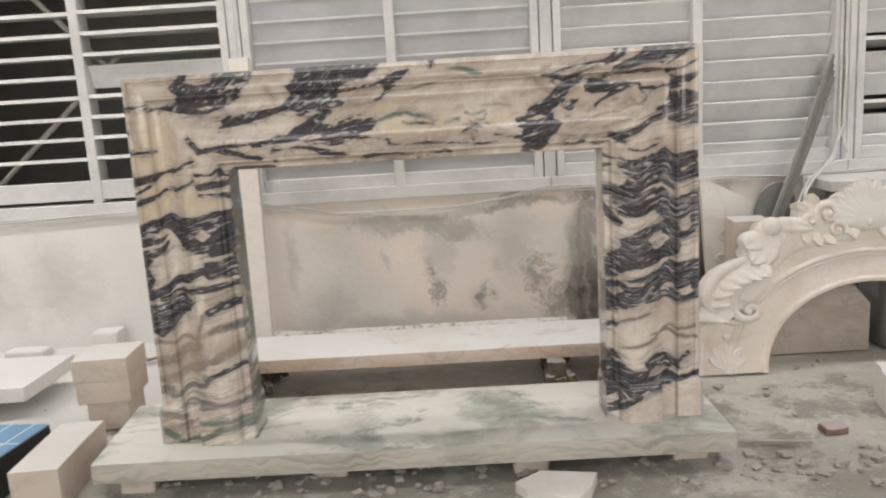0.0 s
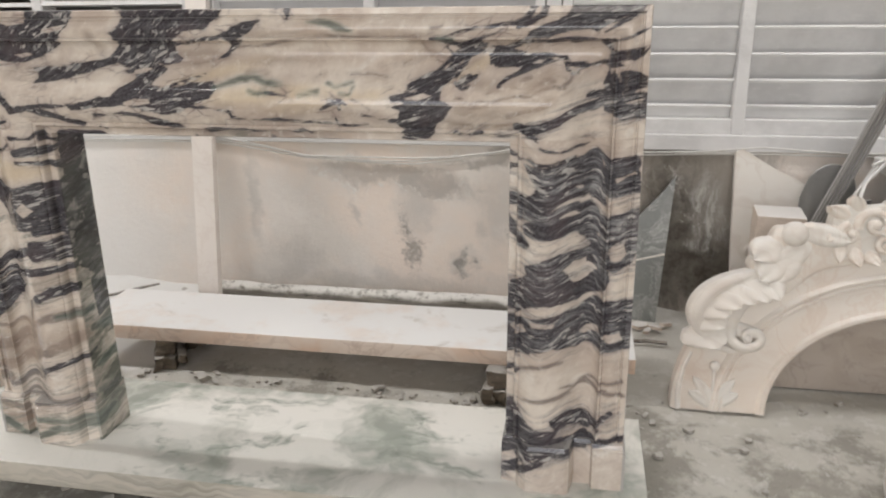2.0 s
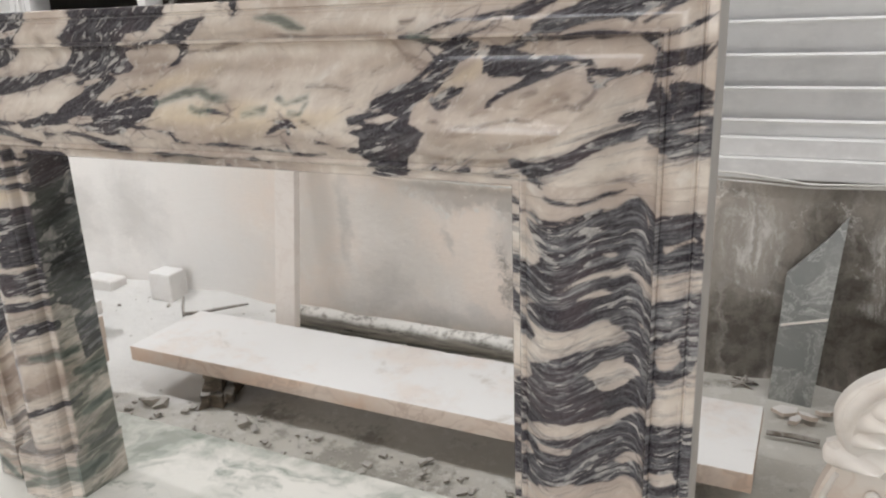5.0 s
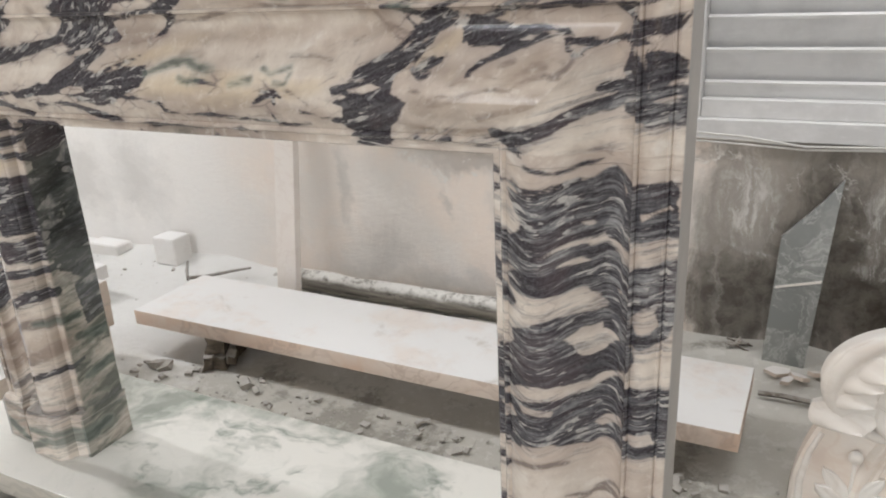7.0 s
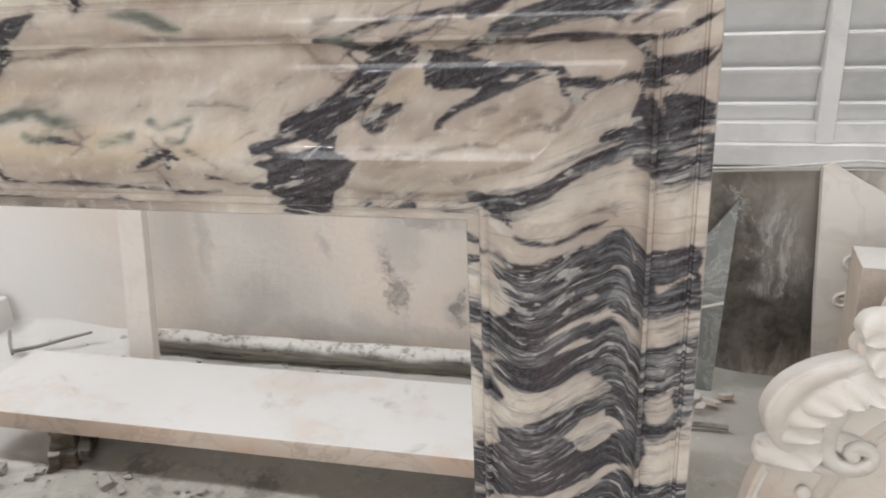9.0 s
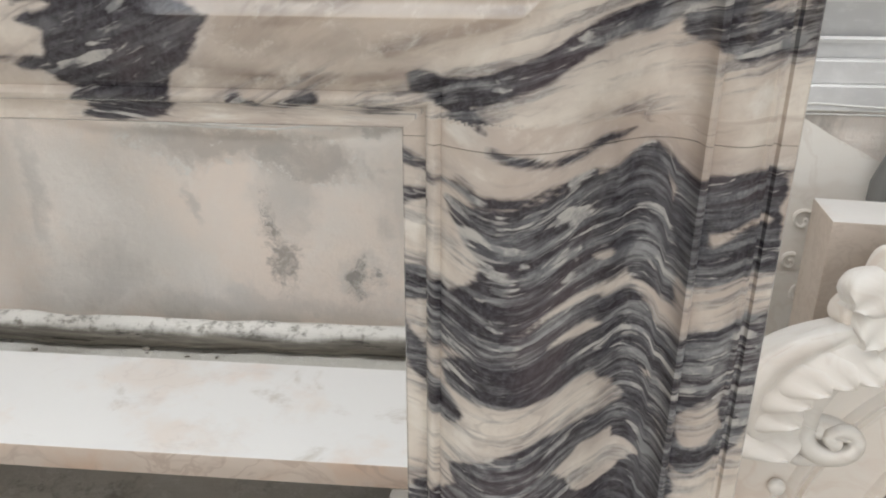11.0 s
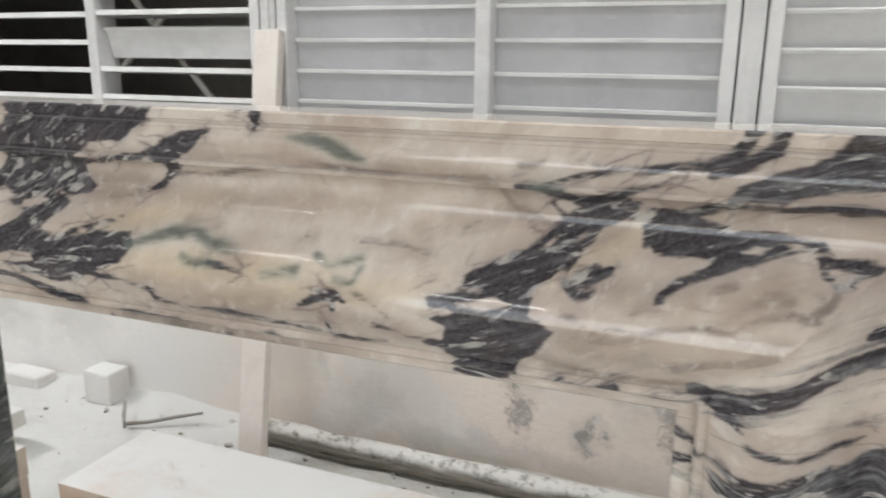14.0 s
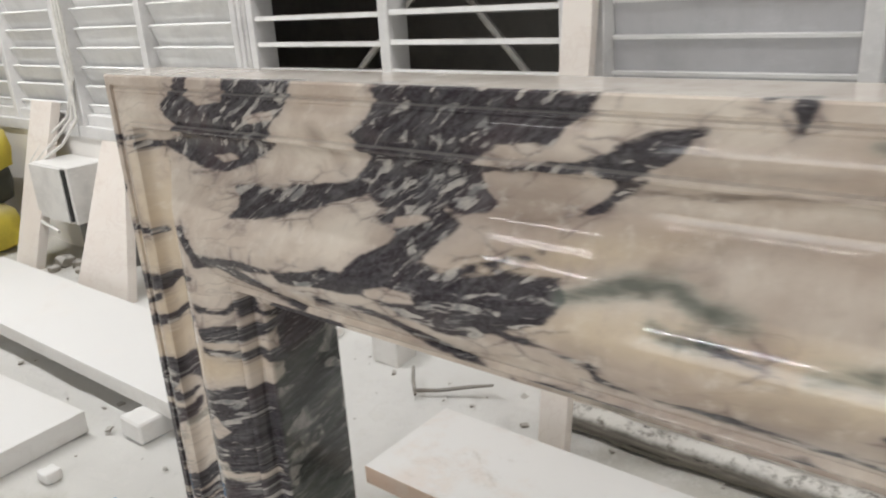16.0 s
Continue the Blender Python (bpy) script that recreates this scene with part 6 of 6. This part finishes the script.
def cable(points, label, r=0.005):
    return tagged(part("cable", add_tube(bmesh.new(), points, r, 6), CABLE_WHITE, smooth=80), label, "cable", "wall cables")


WIRE = ((-2.2, .60), (-1.5, .625), (-.80, .635), (-.60, .607), (-.42, .581), (-.15, .565), (.02, .563), (.17, .582), (.35, .612), (.52, .638), (.60, .633), (.73, .628), (.90, .620), (1.10, .628), (1.30, .632), (1.6, .63), (2.0, .63))
for k, (lift, wave) in enumerate(((0.0, 0.0), (0.009, 0.004), (0.016, 0.010))):
    cable([Vector((x, 3.400 - 0.002 * k, z + lift + wave * math.sin(9 * x + k))) for x, z in WIRE], "dusty white cable strung along the wall under the windows", 0.0032)
cable([Vector((1.845, 3.385, 2.3)), Vector((1.84, 3.385, 1.6)), Vector((1.845, 3.384, 1.1)), Vector((1.838, 3.384, 0.85)), Vector((1.80, 3.37, 0.74)), Vector((1.74, 3.33, 0.68)), Vector((1.62, 3.24, 0.62)), Vector((1.52, 3.10, 0.55)), Vector((1.47, 3.0, 0.45))], "white cable dropping down the window post", 0.006)
cable([Vector((1.825, 3.385, 2.3)), Vector((1.82, 3.385, 1.2)), Vector((1.822, 3.384, 0.82)), Vector((1.79, 3.36, 0.71)), Vector((1.66, 3.25, 0.645)), Vector((1.56, 3.12, 0.60)), Vector((1.50, 3.02, 0.48))], "white cable dropping down the window post", 0.006)
cable([Vector((1.84, 3.384, 0.80)), Vector((1.85, 3.36, 0.74)), Vector((1.83, 3.34, 0.70)), Vector((1.77, 3.33, 0.69)), Vector((1.70, 3.30, 0.66)), Vector((1.60, 3.20, 0.64))], "white cable dropping down the window post", 0.005)

# moulded stone, board strip and broken brick in front of the arch
m = Matrix.Translation((1.40, 2.16, 0.0)) @ Matrix.Rotation(radians(-14), 4, "Z")
moulded = thing("moulded_stone", (1.7, 2.3, 0.0), "white marble cornice piece lying on the floor", "stone cornice")
bm = bmesh.new()
sec = [(0.0, 0.0), (0.0, 0.075), (0.012, 0.09), (0.03, 0.095), (0.045, 0.118), (0.13, 0.122), (0.14, 0.13), (0.20, 0.13), (0.20, 0.0)]
ends = [[bm.verts.new(m @ Vector((x, y, z))) for y, z in sec] for x in (0.0, 0.85)]
for k in range(len(sec)):
    j = (k + 1) % len(sec)
    bm.faces.new((ends[0][k], ends[0][j], ends[1][j], ends[1][k]))
bm.faces.new(ends[0])
bm.faces.new(ends[1][::-1])
part("cornice", bm, MARBLE_POWDER, moulded)
tagged(part("board_strip", box((0.91, 2.072, -0.002), (1.115, 2.081, 0.009), Matrix.Translation((1, 2.1, 0)) @ Matrix.Rotation(radians(-9), 4, "Z") @ Matrix.Translation((-1, -2.1, 0)), 0.002), CHIP_STONE), "dusty thin grey strip beside the hearth", "stone strip")
tagged(part("stone_offcut", roughen(add_prism(bmesh.new(), ((0.225, 0.0), (0.25, 0.045), (0.37, 0.11), (0.42, 0.05), (0.45, -0.03), (0.30, -0.06)), 0.03, Matrix.Translation((0, 1.86, 0.03)) @ Matrix.Rotation(radians(90), 4, "X") @ Matrix.Rotation(radians(180), 4, "X") @ Matrix.Diagonal((1, 1, -1, 1))), 0, 0.002, 9.0), MARBLE_WHITE), "flat white marble offcut lying before the hearth", "stone offcut")
tagged(part("brick_fragment", roughen(box((1.172, 2.115, -0.004), (1.245, 2.16, 0.018), Matrix(), 0.003, 1), 2, 0.007, 26.0, 3.0), BRICK_RED), "broken red brick on the dusty floor", "brick")

# ---- stones on the far side of the hearth ----
stone_slab("cut_stone", (-1.205, 2.445, 0.0), (-1.065, 2.60, 0.108), MARBLE_BLOCK, "sawn beige marble block at the bottom of a stack", 3, 5.0, "stone block", "stacked blocks")
stone_slab("cut_stone", (-1.223, 2.415, 0.1085), (-1.042, 2.605, 0.184), MARBLE_BLOCK, "sawn beige marble slab in the middle of a stack", 4, 6.0, "stone block", "stacked blocks")
stone_slab("cut_stone", (-1.226, 2.412, 0.1845), (-1.040, 2.608, 0.264), MARBLE_BLOCK, "sawn beige marble slab on top of a stack", 4, 7.0, "stone block", "stacked blocks")
stone_slab("stone_beam", (-1.165, 1.885, 0.0), (-1.030, 2.225, 0.122), MARBLE_BLOCK, "beige marble beam lying beside the hearth", 4, 8.0, "stone block")
carton = thing("blue_carton", (-1.36, 2.12, 0.0), "blue printed carton lying beside the stone beam", "carton")
cm = Matrix.Translation((-1.33, 2.10, 0.0)) @ Matrix.Rotation(radians(-6), 4, "Z")
part("box_body", box((-0.14, -0.15, 0.0), (0.10, 0.14, 0.12), cm, 0.003), CARTON_BLUE, carton)
for lo, hi in (((-0.14, -0.012, 0.1202), (0.10, -0.006, 0.1212)), ((-0.03, -0.15, 0.1202), (-0.024, 0.14, 0.1212)), ((0.05, -0.15, 0.1202), (0.054, 0.14, 0.1212))):
    part("print_line", box(lo, hi, cm), CARTON_LINE, carton)
part("dark_flap", box((0.1005, -0.14, 0.0), (0.106, 0.13, 0.119), cm), GASKET, carton)
stone_slab("marble_slab", (-3.75, 2.575, 0.066), (-1.50, 2.965, 0.121), MARBLE_POWDER, "long white dusty marble slab on stone chocks", 0.5, 9.0)
for k, (x, y) in enumerate(((-1.85, 2.565), (-1.8, 2.9), (-3.3, 2.7))):
    tagged(part("stone_chock", box((x - 0.055, y - 0.06, -0.004), (x + 0.055, y + 0.06, 0.0655), bevel=0.006), MARBLE_POWDER), "small white stone chock under the dusty slab", "chock", "stone chocks")
stone_slab("flat_stone", (-2.75, 2.05, 0.0), (-2.0, 2.43, 0.072), MARBLE_POWDER, "flat dusty marble slab lying on the floor", 4, 10.0)
# things along the wall beyond
m = Matrix.Translation((-3.05, 3.06, 0.0)) @ Matrix.Rotation(radians(12), 4, "Z") @ Matrix.Rotation(radians(-22), 4, "X")
tagged(part("tapered_stone", add_prism(bmesh.new(), ((-0.17, 0.0), (0.17, 0.0), (0.02, 0.72), (-0.12, 0.72)), 0.05, m), MARBLE_STRIP), "cream tapered stone panel leaning against the wall", "stone panel")
m = Matrix.Translation((-3.87, 3.09, 0.0)) @ Matrix.Rotation(radians(-18), 4, "X")
tagged(part("leaning_board", box((-0.11, 0.0, 0.0), (0.11, 0.05, 0.86), m, 0.003), MARBLE_STRIP), "cream stone board leaning against the wall", "stone strip")
cabinet = thing("switch_box", (-3.6, 3.3, 0.26), "white sheet-metal switch box with loose cables", "switch box")
part("body", box((-3.78, 3.20, 0.26), (-3.42, 3.405, 0.54), bevel=0.004), BOX_WHITE, cabinet)
part("door", box((-3.785, 3.186, 0.265), (-3.47, 3.198, 0.535), bevel=0.002), BOX_WHITE, cabinet)
part("gasket", box((-3.465, 3.19, 0.275), (-3.44, 3.1995, 0.53)), GASKET, cabinet)
part("back_board", box((-3.8, 3.38, 0.0), (-3.3, 3.408, 0.26)), GREY_SHEET, cabinet)
for k in range(3):
    cable([Vector((-3.60 + 0.03 * k, 3.386, 2.2)), Vector((-3.60 + 0.03 * k, 3.386, 0.95)), Vector((-3.56 - 0.05 * k, 3.37, 0.74)), Vector((-3.62 - 0.10 * k, 3.30, 0.62)), Vector((-3.82 - 0.05 * k, 3.26, 0.52)), Vector((-3.88, 3.22, 0.36)), Vector((-3.78, 3.18, 0.24)), Vector((-3.55, 3.16, 0.22))], "loose white cable hanging from the window post", 0.008)
for k, (x, y, z, mat) in enumerate(((-4.45, 3.10, 0.13, SACK_YELLOW), (-4.55, 3.14, 0.36, SACK_DARK), (-4.45, 3.12, 0.56, SACK_YELLOW))):
    tagged(part("sack", rock((0.55, 0.36, 0.27), (x, y, z), 11.0 + k, 0.1, 0.15), mat, smooth=70), "yellow and dark printed woven sack in a pile", "sack", "sack pile")

# small stones and twigs on the dusty floor
tagged(part("stone_cube", roughen(box((-1.575, 3.275, 0.0), (-1.455, 3.375, 0.125), Matrix(), 0.01, 2), 0, 0.005, 9.0), MARBLE_POWDER), "small white stone block against the wall", "stone block")
tagged(part("stone_offcut", roughen(box((-1.98, 3.27, 0.0), (-1.80, 3.36, 0.055), Matrix(), 0.006, 1), 0, 0.004, 9.0), MARBLE_POWDER), "flat white stone offcut by the wall", "stone offcut")
twig = thing("twig", (-1.15, 3.3, 0.0), "dry forked twig on the dusty floor", "twig")
part("stem", add_tube(bmesh.new(), ((-1.30, 3.18, 0.012), (-1.22, 3.215, 0.02), (-1.14, 3.265, 0.032), (-1.07, 3.30, 0.042)), [0.007, 0.006, 0.006, 0.004], 6), WOOD_TWIG, twig)
part("fork", add_tube(bmesh.new(), ((-1.36, 3.25, 0.05), (-1.32, 3.20, 0.035), (-1.27, 3.15, 0.02)), [0.005, 0.006, 0.005], 6), WOOD_TWIG, twig)
for k, (x, y, long, wide, turn) in enumerate(((0.90, 3.22, 0.075, 0.035, 0.5), (0.955, 3.205, 0.060, 0.030, -0.4), (0.925, 3.175, 0.050, 0.022, 1.1), (1.00, 3.24, 0.045, 0.025, 0.2))):
    m = Matrix.Translation((x, y, 0.012)) @ Matrix.Rotation(turn, 4, "Z") @ Matrix.Rotation(radians(90 + 14 * (-1) ** k), 4, "X")
    outline = ((-long / 2, -wide * 0.3), (-long * 0.1, -wide * 0.55), (long / 2, -wide * 0.1), (long * 0.3, wide * 0.45), (-long * 0.2, wide * 0.5))
    tagged(part("stone_flake", roughen(add_prism(bmesh.new(), outline, 0.012, m), 0, 0.002, 30.0, k), MARBLE_BLOCK), "broken pale stone flake at the foot of the shard", "stone flake", "shard flakes")
tagged(part("dark_stick", add_tube(bmesh.new(), ((0.86, 3.09, 0.012), (0.92, 3.092, 0.014), (0.99, 3.09, 0.012)), 0.007, 6), WOOD_TWIG), "dark stick on the floor by the wall", "stick")
debris = thing("twig_debris", (0.78, 3.36, 0.0), "tangle of dark dry twigs at the foot of the wall", "debris")
for k in range(9):
    turn, lift = 0.7 * k, 0.010 + 0.006 * (k % 4)
    way = Vector((math.cos(turn), 0.45 * math.sin(turn), 0.0))
    mid = Vector((0.78 + 0.012 * math.sin(3.1 * k), 3.345 + 0.012 * math.cos(2.3 * k), lift))
    half = 0.030 + 0.012 * math.sin(1.7 * k)
    part("twig_piece", add_tube(bmesh.new(), (mid - way * half, mid + Vector((0, 0, 0.012)), mid + way * half + Vector((0, 0, 0.010 * (k % 3)))), [0.004, 0.005, 0.003], 5), WOOD_TWIG, debris)
tagged(part("stone_offcut", roughen(box((-1.895, 2.242, -0.003), (-1.84, 2.288, 0.030), Matrix(), 0.006, 2), 1, 0.006, 30.0, 4.0), MARBLE_POWDER), "small white cut stone on the dusty floor", "stone offcut")
for k, (x, y, r) in enumerate(((-3.70, 3.22, 0.10), (-3.60, 3.25, 0.075), (-3.66, 3.14, 0.055), (-3.52, 3.2, 0.05))):
    tagged(part("rubble_stone", rock((r, r * 0.8, r * 0.6), (x, y, r * 0.22), 31.0 + k, 0.9 * k), CHIP_STONE), "grey rubble stone lying under the switch box", "rubble", "rubble under the box")

rng = random.Random(7)
chips = bmesh.new()
for k in range(560):
    zone = rng.random()
    if zone < 0.30:
        x, y = rng.uniform(-1.1, 1.3), rng.gauss(1.93, 0.07)
    elif zone < 0.5:
        x, y = rng.uniform(-0.95, 0.9), rng.uniform(2.40, 2.66)
    elif zone < 0.65:
        x, y = rng.uniform(-2.6, 1.1), rng.gauss(3.3, 0.06)
    elif zone < 0.8:
        x, y = rng.uniform(-3.2, -1.0), rng.uniform(2.2, 3.35)
    elif zone < 0.88:
        x, y = rng.uniform(0.7, 1.7), rng.uniform(1.9, 3.3)
    else:
        x, y = rng.uniform(-0.95, 0.9), rng.gauss(2.55, 0.06)
    s = (0.007 if zone < 0.10 else 0.003) + 0.011 * rng.random() ** 2.2 * (2.0 if rng.random() < 0.06 else 1.0)
    if y > 3.4:
        continue
    m = Matrix.Translation((x, y, s * 0.18)) @ Euler((rng.uniform(-.3, .3), rng.uniform(-.3, .3), rng.uniform(0, 6.3))).to_matrix().to_4x4()
    vs = [chips.verts.new(m @ Vector((s * a * rng.uniform(.6, 1.3), s * b * rng.uniform(.4, 1.0), s * 0.4 * c * rng.uniform(.5, 1.2)))) for a in (-1, 1) for b in (-1, 1) for c in (-1, 1)]
    for q in ((0, 1, 3, 2), (4, 6, 7, 5), (0, 4, 5, 1), (2, 3, 7, 6), (0, 2, 6, 4), (1, 5, 7, 3)):
        chips.faces.new([vs[i] for i in q])
tagged(part("stone_chips", chips, CHIP_STONE), "scattered pale stone chips and rubble on the floor", "rubble", kind="stuff")
